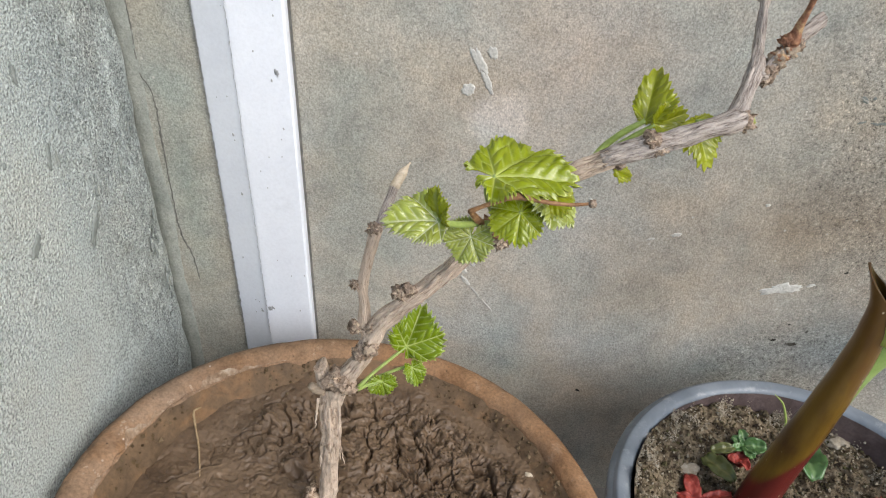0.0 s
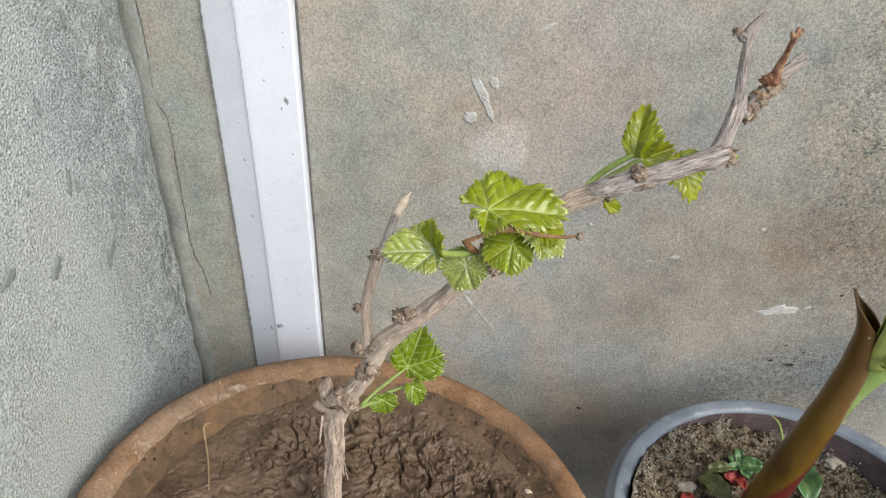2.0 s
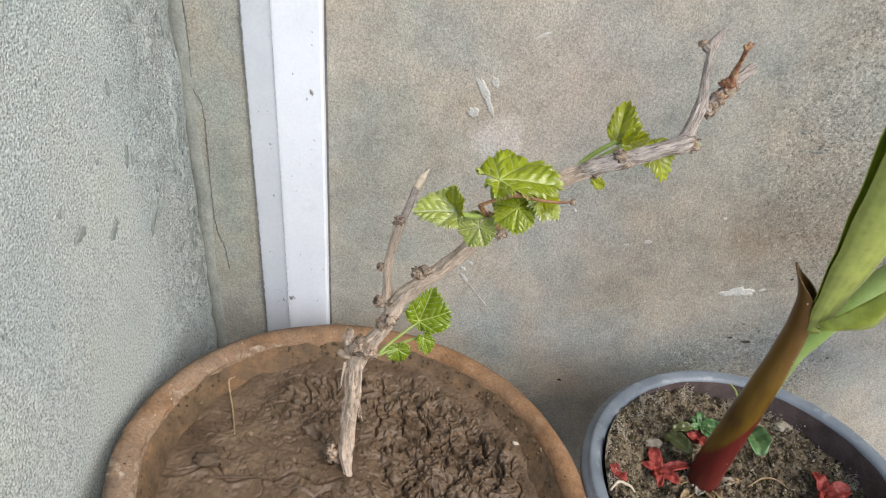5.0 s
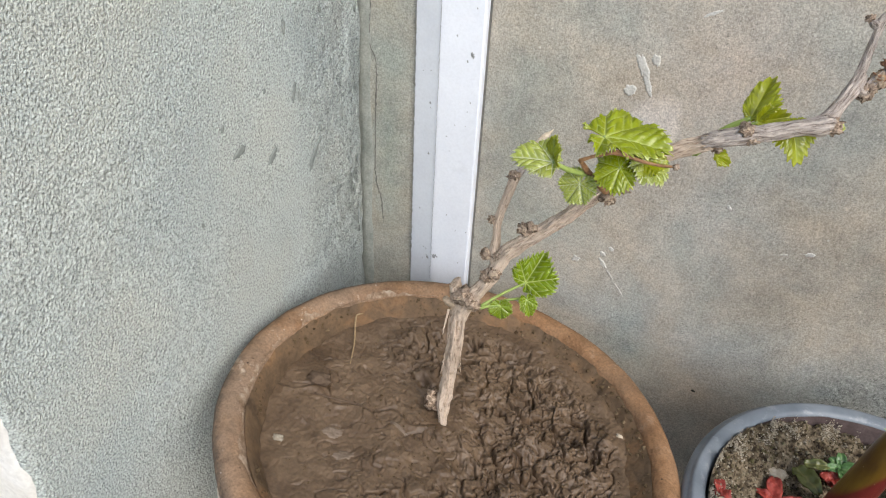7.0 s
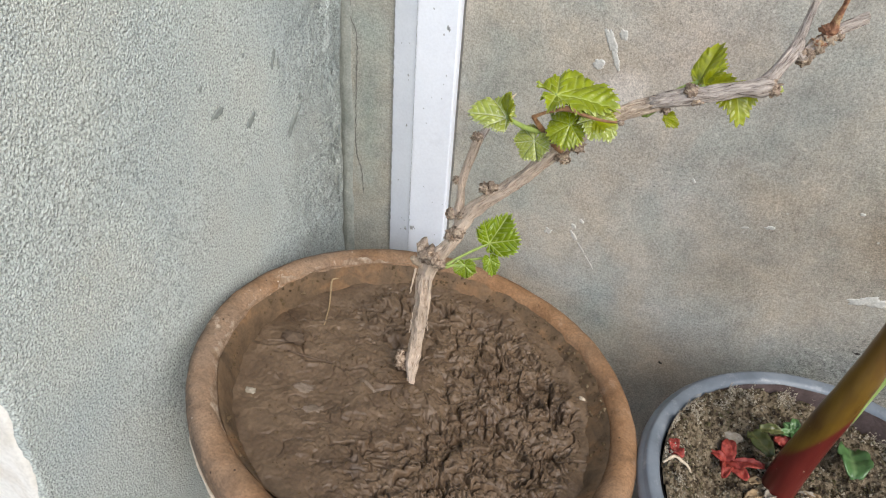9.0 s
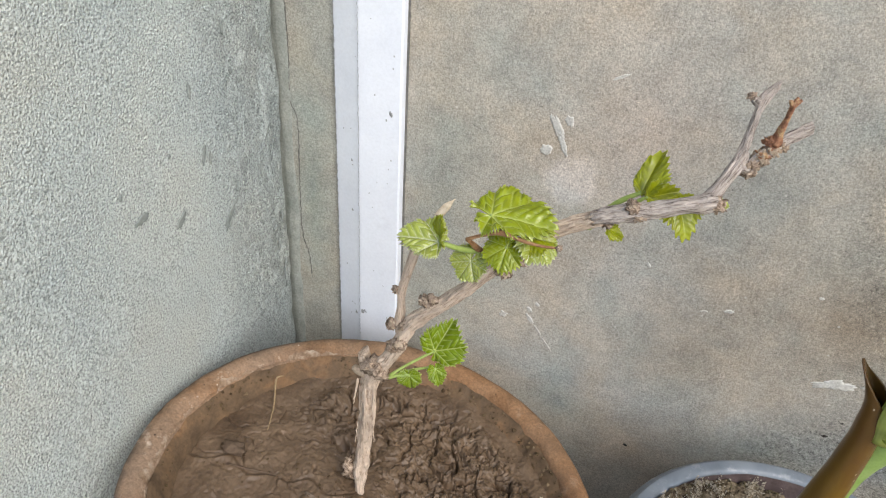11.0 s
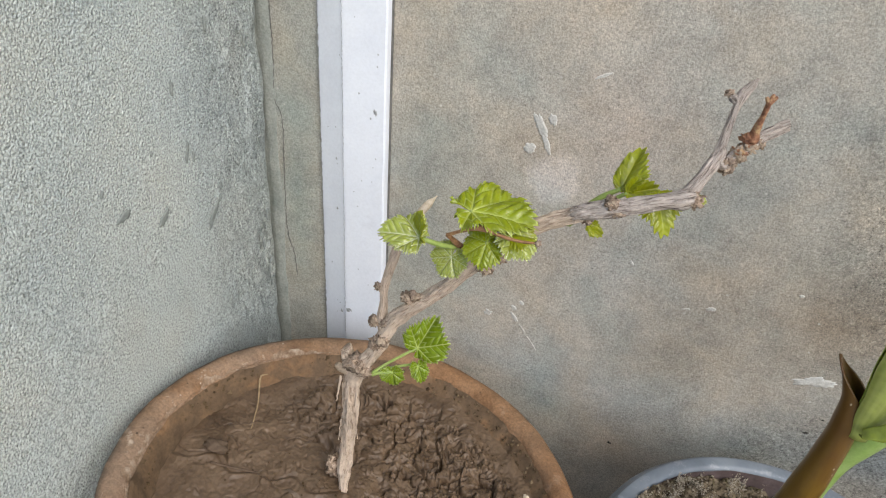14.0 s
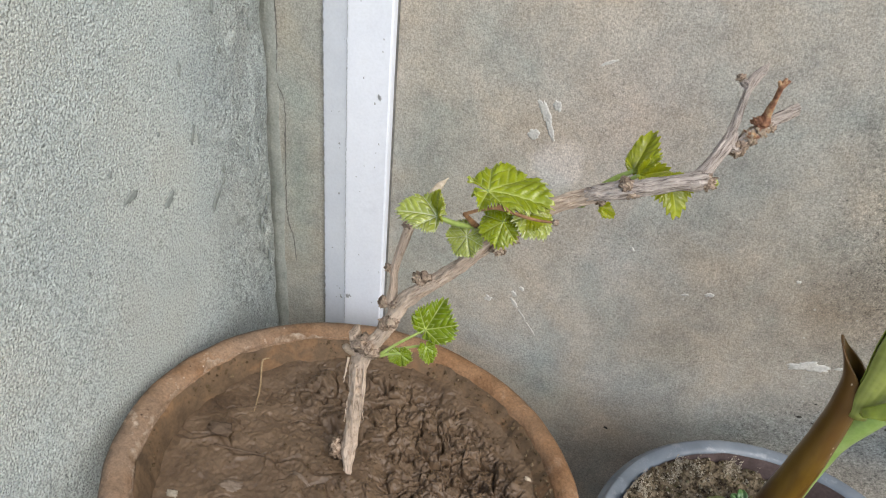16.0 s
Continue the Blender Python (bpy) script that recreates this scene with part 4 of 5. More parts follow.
# the glaze-thin skin of the inner lip, flaked pale and ragged
def flaked_edge():
    V, F, rows = [], [], 6
    prof = [(0.1816, -0.0070), (0.1828, -0.0040), (0.1846, -0.0014), (0.1865, 0.0010), (0.1890, 0.0025), (0.1915, 0.0036), (0.1945, 0.0038)]
    angs = [math.radians(118 + 0.5 * k) for k in range(250)]
    for a in angs:
        ca, sa = math.cos(a), math.sin(a)
        fade = min(1.0, (a - angs[0]) * 3, (angs[-1] - a) * 3)
        w = fade * max(0.0, 0.16 + 0.8 * nz(ca * 5, sa * 5, 1) + 0.30 * nz(ca * 17, sa * 17, 2) + 0.16 * nz(ca * 50, sa * 50, 2))
        lo = 0.20 + 0.10 * nz(ca * 20, sa * 20, 8)
        for k in range(rows):
            f = (lo + min(0.98 - lo, w * 0.8) * k / (rows - 1)) * 6
            i = min(5, int(f))
            r, z = (prof[i][j] + (prof[i + 1][j] - prof[i][j]) * (f - i) for j in (0, 1))
            q = r * (1 + 0.012 * (nz(ca * 1.3 + 2.0, sa * 1.3, z * 4) + 0.35 * nz(ca * 6 + 2.0, sa * 6, z * 40) + 0.22 * nz(ca * 17 + 2.0, sa * 17, z * 90)))
            up = 0.0007 if 0 < k < rows - 1 else 0.0001
            V.append((POT[0] + (q - 0.0004) * ca, POT[1] + (q - 0.0004) * sa, POT[2] + z + up + POT_TILT[0] * q * ca + POT_TILT[1] * q * sa + 0.012 * (0.08 * nz(ca * 2, sa * 2 + 2.0, 1) + 0.06 * nz(ca * 11, sa * 11 + 2.0, z * 60))))
    for i in range(len(angs) - 1):
        for k in range(rows - 1):
            a = i * rows + k
            F.append((a, a + 1, a + rows + 1, a + rows))
    return V, F


part("flaked_lip", flaked_edge(), mottled("flaked_clay", [(0.34, (0.17, 0.108, 0.066)), (0.5, (0.29, 0.205, 0.14)), (0.68, (0.42, 0.34, 0.26))], 110, 0.9, 0.15, 420, 0.6, 0.0008), clay_pot, "pale flaked edge of the lip")
# worn pale line under the collar
part("lime_line", tube([(POT[0] + 0.2078 * math.cos(a), POT[1] + 0.2078 * math.sin(a), on_pot(POT[0] + 0.2078 * math.cos(a), POT[1] + 0.2078 * math.sin(a), 0.0345 + 0.002 * math.sin(5 * a))) for a in [math.radians(d) for d in range(186, 262, 4)]],
                       [0.0008 + 0.0020 * abs(nz(d * 0.13, 3, 1)) for d in range(186, 262, 4)], 8, 0.004, 0.0, 0.4)[:2], mottled("lime_crust", [(0.3, (0.55, 0.45, 0.34)), (0.7, (0.68, 0.60, 0.48))], 90, 0.9, 0.1), clay_pot, "pale lime crust")


def mud_height(x, y):
    """Height of the mud: smooth and slick on the pier's side, broken into crumbling plates on the other."""
    dx, dy = x - POT[0], y - POT[1]
    r = math.hypot(dx, dy)
    h = -0.0240 + 0.02 * dx + 0.010 * dy - 0.004 * max(0.0, dx) / 0.15 + 0.0040 * nz(x, y, 0, 18) + 0.0022 * nz(x, y, 2, 45)
    clod = 1 / (1 + math.exp(-(dx + 0.03 + 0.05 * nz(x, y, 3, 9)) * 45))
    back = 0.85 / (1 + math.exp(-(dy - 0.035 + 0.05 * nz(x, y, 8, 14)) * 60))
    front = 0.4 / (1 + math.exp((dy + 0.08 + 0.05 * nz(x, y, 1, 14)) * 60))
    clod = max(clod, back, front, 0.26 + 0.55 * max(0.0, nz(x, y, 2, 20)))
    edge = max(0.0, min(1.0, (r - 0.132) / 0.034))
    clod *= 1 - 0.75 * edge * edge * (3 - 2 * edge)
    wx, wy = x + 0.006 * nz(x, y, 0, 45) + 0.0025 * nz(x, y, 2, 150), y + 0.006 * nz(x, y, 5, 45) + 0.0025 * nz(x, y, 9, 150)
    # rounded clods of three sizes, torn apart along short ragged crevices, one side of each standing higher
    lumps = 0.0058 * (nz(wx, wy, 6, 26) + 0.3) ** 2 + 0.0050 * (nz(wx, wy, 7, 55) + 0.25) ** 2 + 0.0016 * nz(wx, wy, 13, 120)
    h += (0.12 + 0.95 * clod) * lumps - 0.0022 * clod
    for k, (scale, depth, step, wide, where) in enumerate(((22, 0.0075, 0.0030, 0.032, -0.02), (40, 0.0062, 0.0022, 0.048, 0.04), (72, 0.0048, 0.0014, 0.075, 0.06), (130, 0.0030, 0.0006, 0.110, 0.12))):
        w = nz(wx, wy, 21 + 3 * k, scale)
        part_of = max(0.0, min(1.0, (nz(x, y, 31 + k, scale * 0.75) + 0.70 * clod - 0.38 - where) * 5))
        h += part_of * (step * math.tanh(w / 0.07) * clod - depth * (0.15 + 1.1 * clod) * max(0.0, 1 - abs(w) / wide) ** 0.8)
    h += 0.0006 * nz(x, y, 4, 300) + 0.0007 * clod * nz(x, y, 4, 430)
    h -= 0.016 * clod * max(0.0, nz(wx, wy, 12, 60) - 0.42) + 0.0060 * clod * max(0.0, nz(wx, wy, 15, 190) - 0.32)
    h += 0.0030 * math.exp(-((x + 0.0630) ** 2 + (y - 0.3660) ** 2) / 0.00010) * (1 + 0.8 * nz(x, y, 5, 150))
    # a shallow groove across the slick part
    g = dy + 0.012 - 0.17 * (dx + 0.10) + 0.012 * nz(x, 1, 1, 40)
    h -= 0.0012 * math.exp(-(g / 0.0022) ** 2) * max(0.0, min(1.0, (0.0 - dx) * 30)) - 0.0014 * math.exp(-((g + 0.004) / 0.003) ** 2) * max(0.0, min(1.0, (0.0 - dx) * 30))
    h += 0.0035 * math.exp(-((x + 0.071) ** 2 + (y - 0.388) ** 2) / 0.00030)
    q = max(0.0, min(1.0, (r - 0.125) / 0.05))
    h += q * q * (3 - 2 * q) * (0.0050 * max(0.0, dx / (r + 0.001)) + 0.0060 * max(0.0, dy / (r + 0.001)))
    return h


def mud_bed():
    n, half = 470, 0.1780
    V, F, ids = [], [], {}
    for i in range(n + 1):
        for k in range(n + 1):
            x, y = half * (2 * i / n - 1), half * (2 * k / n - 1)
            r = math.hypot(x, y)
            if r < half:
                x, y = POT[0] + x, POT[1] + y
                ids[i, k] = len(V)
                V.append((x, y, on_pot(x, y) + mud_height(x, y)))
    for (i, k), a in ids.items():
        b, c, d = ids.get((i + 1, k)), ids.get((i + 1, k + 1)), ids.get((i, k + 1))
        if b is not None and c is not None and d is not None:
            F.append((a, b, c, d))
    return V, F


def mud_film():
    """Clayey mud smeared down the inside of the mouth: steep on the pier's side, a long slope at the back and the far side."""
    V, F, segs, rows = [], [], 400, 14
    for row in range(rows + 1):
        u = row / rows
        for k in range(segs):
            a = 2 * math.pi * k / segs
            ca, sa = math.cos(a), math.sin(a)
            slope = 0.5 + 0.5 * math.tanh(3.0 * (0.45 * ca + 0.95 * sa - 0.45))
            foot = 0.1710 - 0.0170 * slope - 0.004 * max(0.0, ca) + 0.0030 * nz(ca * 4, sa * 4, 9) + 0.0016 * nz(ca * 13, sa * 13, 3)
            top = -0.0045 + 0.0050 * nz(ca * 3, sa * 3, 2) + 0.0034 * nz(ca * 11, sa * 11, 5) + 0.0014 * nz(ca * 40, sa * 40, 5)
            z = top - (0.040 + top) * u ** 1.15
            lip = 0.1815
            r = lip + (foot - lip) * min(1.0, u / 0.72) ** (0.8 + 0.5 * slope) + 0.0004 * (row == 0)
            r -= 0.0010 * nz(ca * 9, sa * 9, z * 60) * u + 0.0006 * nz(ca * 30, sa * 30, z * 160) * min(1.0, 4 * u)
            r *= 1 + 0.012 * (nz(ca * 1.3 + 2.0, sa * 1.3, z * 4) + 0.35 * nz(ca * 6 + 2.0, sa * 6, z * 40))
            V.append((POT[0] + r * ca, POT[1] + r * sa, on_pot(POT[0] + r * ca, POT[1] + r * sa) + z))
    for row in range(rows):
        for k in range(segs):
            j = (k + 1) % segs
            F.append((row * segs + k, row * segs + j, (row + 1) * segs + j, (row + 1) * segs + k))
    return V, F


part("mud_film", mud_film(), CLAY_MUD, clay_pot, "dried mud on the inner wall")
mud = part("mud", mud_bed(), MUD)
tagged(mud, "cracked damp brown mud in the clay pot", "soil", kind="stuff")


def on_mud(x, y, up=0.0):
    return Vector((x, y, on_pot(x, y) + mud_height(x, y) + up))


def crumbs(count, seed, pick, small, big):
    """Loose angular crumbs of soil as one mesh."""
    r = random.Random(seed)
    V, F = [], []
    octa = [(1, 0, 0), (-1, 0, 0), (0, 1, 0), (0, -1, 0), (0, 0, 1), (0, 0, -1)]
    tri = [(0, 2, 4), (2, 1, 4), (1, 3, 4), (3, 0, 4), (2, 0, 5), (1, 2, 5), (3, 1, 5), (0, 3, 5)]
    for _ in range(count):
        c, s = pick(r), r.uniform(small, big) * r.uniform(0.5, 1)
        turn = Euler((r.uniform(0, 6), r.uniform(0, 6), r.uniform(0, 6))).to_matrix()
        n = len(V)
        V += [c + turn @ (Vector(o) * s * r.uniform(0.6, 1.3)) for o in octa]
        F += [tuple(n + i for i in t) for t in tri]
    return V, F


def pick_mud(r):
    while True:
        a, q = r.uniform(0, 6.283), 0.158 * math.sqrt(r.random())
        x, y = POT[0] + q * math.cos(a), POT[1] + q * math.sin(a)
        if r.random() < 0.12 + 0.88 / (1 + math.exp(-(x - POT[0]) * 40)):
            return on_mud(x, y, 0.0002)


tagged(part("soil_crumbs", crumbs(2600, 3, pick_mud, 0.0003, 0.0018), GRIT_MUD, smooth=False), "loose brown soil crumbs on the mud", "soil", kind="stuff")



def film_specks(count, seed):
    """Small crusts of mud stuck to the smeared inner wall, thickest at the back."""
    V, F = mud_film()
    r, pick = random.Random(seed), []
    while len(pick) < count:
        p = Vector(r.choice(V[400:2800]))
        side = (p.y - POT[1]) / 0.18
        if r.random() < 0.25 + 0.6 * max(0.0, side) and nz(p.x, p.y, 2, 24) > -0.12:
            pick.append(p)
    it = iter(pick)
    return crumbs(count, seed + 1, lambda _: next(it) + Vector((r.uniform(-0.001, 0.001), r.uniform(-0.001, 0.001), 0.0003)), 0.0005, 0.0030)


tagged(part("mud_specks", film_specks(420, 9), GRIT_MUD, clay_pot, smooth=False), "crusts of mud stuck inside the rim", kind="stuff")

# pale dried skins on the slick side of the mud
SKIN = mottled("dried_mud_skin", [(0.3, (0.13, 0.094, 0.065)), (0.5, (0.20, 0.150, 0.110)), (0.7, (0.26, 0.205, 0.16))], 90, 0.6, 0.35, 420, 0.5, 0.0006)
for x, y, hl, hw, turn, mat, lab in ((-0.1500, 0.316, 0.0095, 0.0065, 0.3, SKIN, "pale dried ring of mud"),
                                     (-0.100, 0.350, 0.0120, 0.0020, -0.3, SKIN, "thin pale ridge of dried mud"), (-0.128, 0.300, 0.0090, 0.0045, 0.6, SKIN, "pale dried flake of mud")):
    part("mud_skin", splat((hl, hw, turn), lambda a, b, h, x=x, y=y: on_mud(x + a, y + b, h), 0.0006, x * 70 + y, 0.55, 36), mat, mud, lab)

# straw, chips and a dark flake lying on the mud
straw = cane("straw", [on_mud(-0.1765, 0.3979, -0.001), on_mud(-0.1830, 0.415, 0.0025), on_mud(-0.1895, 0.4312, 0.0035), (-0.1983, 0.4500, 0.2830), (-0.1975, 0.4540, 0.2850), (-0.1935, 0.4570, 0.2855)], [0.0006, 0.0008, 0.0009, 0.0010, 0.0009, 0.0005], STRAW, None, sides=7, ridge=0.25, step=0.002)
tagged(straw, "thin dry straw standing in the mud", "straw")
stem_b = cane("straw", [on_mud(-0.185, 0.345, 0.0012), on_mud(-0.165, 0.350, 0.0012), on_mud(-0.140, 0.357, 0.0014)], [0.0009, 0.0012, 0.0008], CRUMB, None, sides=7, ridge=0.2)
tagged(stem_b, "thin dry straw lying flat on slick mud", "straw")
for x, y, s, mat, lab in ((0.0292, 0.4741, 0.0046, CUTWOOD, "pale wood chip lying on soil clods"), (0.0900, 0.4496, 0.0034, CUTWOOD, "pale wood chip beside the pot rim"),
                          (-0.1860, 0.2860, 0.0055, CRUST, "small grey pebble sunk in mud"), (-0.1880, 0.3605, 0.012, CRUMB, "dark flake pressed into mud")):
    o = on_mud(x, y, s * 0.15)
    chip = part("wood_chip" if mat is CUTWOOD else "pebble", lump(o, (s, s * 0.6, s * 0.32), x * 30, 0.5, 1.4), mat)
    tagged(chip, lab, "chip" if mat is CUTWOOD else "pebble")


# ---- the grapevine ----
vine = thing("grapevine", (-0.069, 0.386, on_pot(-0.069, 0.386, 0.024)), "pruned grapevine with peeling bark and fresh leaves", "vine")
SOIL_Z = vine.location.z
main = cane("main_cane", [(-0.0590, 0.360, SOIL_Z - 0.030), (-0.0625, 0.368, SOIL_Z - 0.008), (-0.0662, 0.377, SOIL_Z + 0.005), (-0.0700, 0.386, SOIL_Z + 0.016), (-0.070, 0.389, 0.290), (-0.0675, 0.391, 0.318), (-0.0650, 0.3905, 0.350), (-0.0630, 0.3895, 0.380), (-0.0590, 0.389, 0.399), (-0.050, 0.387, 0.4145), (-0.0410, 0.386, 0.430),
                          (-0.0340, 0.388, 0.4465), (-0.0255, 0.388, 0.466), (-0.0110, 0.3865, 0.4830), (0.005, 0.387, 0.500), (0.023, 0.388, 0.522), (0.036, 0.390, 0.539), (0.055, 0.393, 0.557), (0.074, 0.3955, 0.5730), (0.094, 0.396, 0.5850)],
            [0.0020, 0.0026, 0.0036, 0.0060, 0.0070, 0.0067, 0.0067, 0.0070, 0.0074, 0.0061, 0.0058, 0.0061, 0.0057, 0.0054, 0.0050, 0.0051, 0.0057, 0.0049, 0.0053, 0.0051], BARK, vine, "rough grey-brown main cane", sides=44, step=0.0011, ridge=0.26, lump=0.18, seed=1.0)
cane("upper_cane", [(0.090, 0.396, 0.5830), (0.0985, 0.3958, 0.5875), (0.1134, 0.3955, 0.5940), (0.1230, 0.3965, 0.5975), (0.1400, 0.3995, 0.6035), (0.1540, 0.4035, 0.6070), (0.1580, 0.4055, 0.6085)],
     [0.0050, 0.0055, 0.0058, 0.0047, 0.0048, 0.0060, 0.0038], BARK_GREY, vine, "weathered grey upper cane", sides=40, step=0.0011, ridge=0.22, lump=0.16, seed=2.3)
cane("upper_cane", [(0.1490, 0.4020, 0.6050), (0.1555, 0.4085, 0.6110), (0.1605, 0.4185, 0.6180), (0.1655, 0.4290, 0.6260), (0.1670, 0.4340, 0.6305)],
     [0.0048, 0.0043, 0.0039, 0.0040, 0.0028], BARK_GREY, vine, "weathered grey upper cane", sides=36, step=0.0011, ridge=0.24, lump=0.18, seed=7.3)
cane("fork_tip", [(0.1645, 0.4270, 0.6240), (0.1663, 0.4365, 0.6325), (0.1682, 0.4470, 0.6425), (0.1696, 0.4550, 0.6500), (0.1712, 0.4600, 0.6560), (0.1750, 0.4625, 0.6622), (0.1780, 0.4645, 0.6672)],
     [0.0034, 0.0029, 0.0025, 0.0024, 0.0033, 0.0026, 0.0009], BARK_GREY, vine, "thin grey forked shoot", sides=28, step=0.0010, ridge=0.24, lump=0.2, seed=4.7)
cane("fork_tip", [(0.1690, 0.4575, 0.6535), (0.1665, 0.4580, 0.6548), (0.1645, 0.4580, 0.6560)], [0.0030, 0.0030, 0.0020], BARK_GREY, vine, "short lateral spur", sides=16, step=0.0008, ridge=0.3, lump=0.3, seed=3.9)
cane("pruned_stub", [(-0.0615, 0.389, 0.385), (-0.0645, 0.3895, 0.402), (-0.0665, 0.3895, 0.4120), (-0.0680, 0.3895, 0.4195)], [0.0060, 0.0056, 0.0053, 0.0050], BARK, vine, "sawn-off cane stub", sides=22, step=0.0014, ridge=0.18, lump=0.12, seed=3.0, tilt_end=0.7)
cane("pruned_stub", [(-0.066, 0.388, 0.398), (-0.0725, 0.387, 0.4000), (-0.0752, 0.386, 0.4030)], [0.0042, 0.0034, 0.0024], KNOT_PALE, vine, "short broken spur", sides=14, step=0.0014, ridge=0.25, lump=0.25, seed=8.0)
side = cane("side_cane", [(-0.034, 0.389, 0.4480), (-0.0375, 0.391, 0.459), (-0.0385, 0.395, 0.472), (-0.0395, 0.398, 0.484), (-0.0360, 0.402, 0.503), (-0.0320, 0.404, 0.5205), (-0.0305, 0.406, 0.5235)],
            [0.0052, 0.0042, 0.0031, 0.0033, 0.0034, 0.0038, 0.0028], BARK, vine, "thin upright side cane", sides=22, step=0.0013, ridge=0.12, lump=0.10, seed=4.0)
cane("side_cane", [(-0.0315, 0.4050, 0.5195), (-0.0275, 0.4125, 0.5295), (-0.0232, 0.4240, 0.5405)], [0.0029, 0.0028, 0.0027], BARK_GREY, vine, "bleached end of the side cane", sides=18, step=0.0013, ridge=0.12, lump=0.05, seed=5.2)
cane("cut_tip", [(-0.0236, 0.4230, 0.5398), (-0.0200, 0.4300, 0.5450), (-0.0155, 0.4370, 0.5500)], [0.0030, 0.0029, 0.0004], CUTWOOD, vine, "pale slanting pruning cut", sides=10, step=0.0015, ridge=0.1)
cane("fork_spur", [(0.1655, 0.4270, 0.6235), (0.1712, 0.4310, 0.6225), (0.1770, 0.4345, 0.6300), (0.1830, 0.4380, 0.6365), (0.1915, 0.4450, 0.6410), (0.2015, 0.4530, 0.6455)], [0.0034, 0.0036, 0.0033, 0.0037, 0.0034, 0.0031], BARK_GREY, vine, "forked spur with a weathered cut end",
            sides=28, step=0.0010, ridge=0.30, lump=0.28, seed=6.0, tilt_end=0.5)
cane("dry_twig", [(0.1822, 0.4370, 0.6380), (0.1828, 0.4355, 0.6460), (0.1838, 0.4335, 0.6560), (0.1845, 0.4322, 0.6645)], [0.0040, 0.0022, 0.0014, 0.0016], RUSTY, vine, "dry red-brown twig", sides=14, step=0.0010, ridge=0.2, lump=0.15, seed=9.0)
for a, b in (((0.1845, 0.4322, 0.6635), (0.1880, 0.4325, 0.6680)), ((0.1845, 0.4322, 0.6635), (0.1822, 0.4325, 0.6668)), ((0.1845, 0.4322, 0.6635), (0.1858, 0.4330, 0.6690))):
    cane("twig_claw", [a, [(p + q) / 2 for p, q in zip(a, b)], b], [0.0017, 0.0014, 0.0009], RUSTY, vine, "", sides=8, step=0.0008, lump=0.2)
# the dead shoot across the leaf cluster
cane("dead_shoot", [(0.0375, 0.383, 0.541), (0.0300, 0.367, 0.556), (0.0230, 0.3480, 0.5765)], [0.0034, 0.0024, 0.0014], TAN, vine, "dry brown dead shoot", sides=12, step=0.0012, ridge=0.2, lump=0.12, seed=2.0)
cane("dead_shoot", [(0.0228, 0.3477, 0.5765), (0.0300, 0.3465, 0.5815), (0.0380, 0.3455, 0.5860), (0.0440, 0.3450, 0.5885), (0.0510, 0.3445, 0.5880), (0.0600, 0.3440, 0.5870), (0.0700, 0.3440, 0.5870), (0.0785, 0.3445, 0.5880)],
     [0.0013, 0.0011, 0.0012, 0.0019, 0.0012, 0.0011, 0.0009, 0.0007], TAN, vine, "dry brown dead shoot", sides=10, step=0.0012, ridge=0.15, lump=0.1, seed=5.0)
knot((0.0790, 0.3445, 0.5880), 0.0018, 12.0, vine, KNOT, "", 6)

# knots: place, size, seed, material
for x, y, z, s, seed, mat in ((-0.0545, 0.3830, 0.4130, 0.0098, 1.1, KNOT), (-0.0470, 0.3800, 0.4080, 0.0052, 7.1, KNOT), (-0.0395, 0.3815, 0.4400, 0.0060, 2.2, KNOT), (-0.0335, 0.3800, 0.4460, 0.0054, 3.9, KNOT), (-0.0430, 0.3880, 0.4560, 0.0052, 3.3, KNOT), (-0.0325, 0.3860, 0.4590, 0.0050, 6.9, KNOT),
                              (-0.0140, 0.3820, 0.4925, 0.0058, 4.4, KNOT), (-0.0090, 0.3810, 0.4955, 0.0040, 2.8, KNOT), (-0.0440, 0.3960, 0.4835, 0.0036, 5.5, KNOT), (-0.0325, 0.4020, 0.5225, 0.0046, 6.6, KNOT), (0.0400, 0.384, 0.5330, 0.0052, 7.7, KNOT), (0.0355, 0.382, 0.545, 0.0056, 8.2, RUSTY),
                              (0.0480, 0.386, 0.5430, 0.0046, 1.7, KNOT), (0.0985, 0.397, 0.5800, 0.0036, 8.8, KNOT), (0.1120, 0.3920, 0.5970, 0.0052, 9.9, KNOT), (0.1165, 0.3920, 0.5930, 0.0042, 2.9, KNOT), (0.1575, 0.4020, 0.6065, 0.0052, 1.5, KNOT), (0.1610, 0.4060, 0.6040, 0.0036, 4.1, KNOT), (0.1725, 0.4295, 0.6190, 0.0042, 2.5, KNOT),
                              (0.1755, 0.4320, 0.6270, 0.0042, 3.5, KNOT), (0.1805, 0.4345, 0.6330, 0.0042, 4.5, RUSTY), (0.1785, 0.4335, 0.6390, 0.0034, 5.1, RUSTY), (0.1870, 0.4390, 0.6350, 0.0034, 6.1, KNOT), (0.1640, 0.4570, 0.6565, 0.0030, 7.3, KNOT),
                              (0.1772, 0.4322, 0.6300, 0.0050, 11.3, KNOT_PALE), (0.1820, 0.4345, 0.6340, 0.0048, 12.6, KNOT_PALE), (0.1852, 0.4365, 0.6370, 0.0040, 13.4, KNOT), (0.1700, 0.4285, 0.6225, 0.0046, 14.2, KNOT), (0.1790, 0.4350, 0.6265, 0.0036, 15.8, KNOT), (0.1742, 0.4300, 0.6240, 0.0044, 16.4, KNOT)):
    knot((x, y + 0.0018, z), s * 0.92, seed, vine, mat, "red-brown dry bud scales" if mat is RUSTY else "", 12 if s > 0.005 else 8)
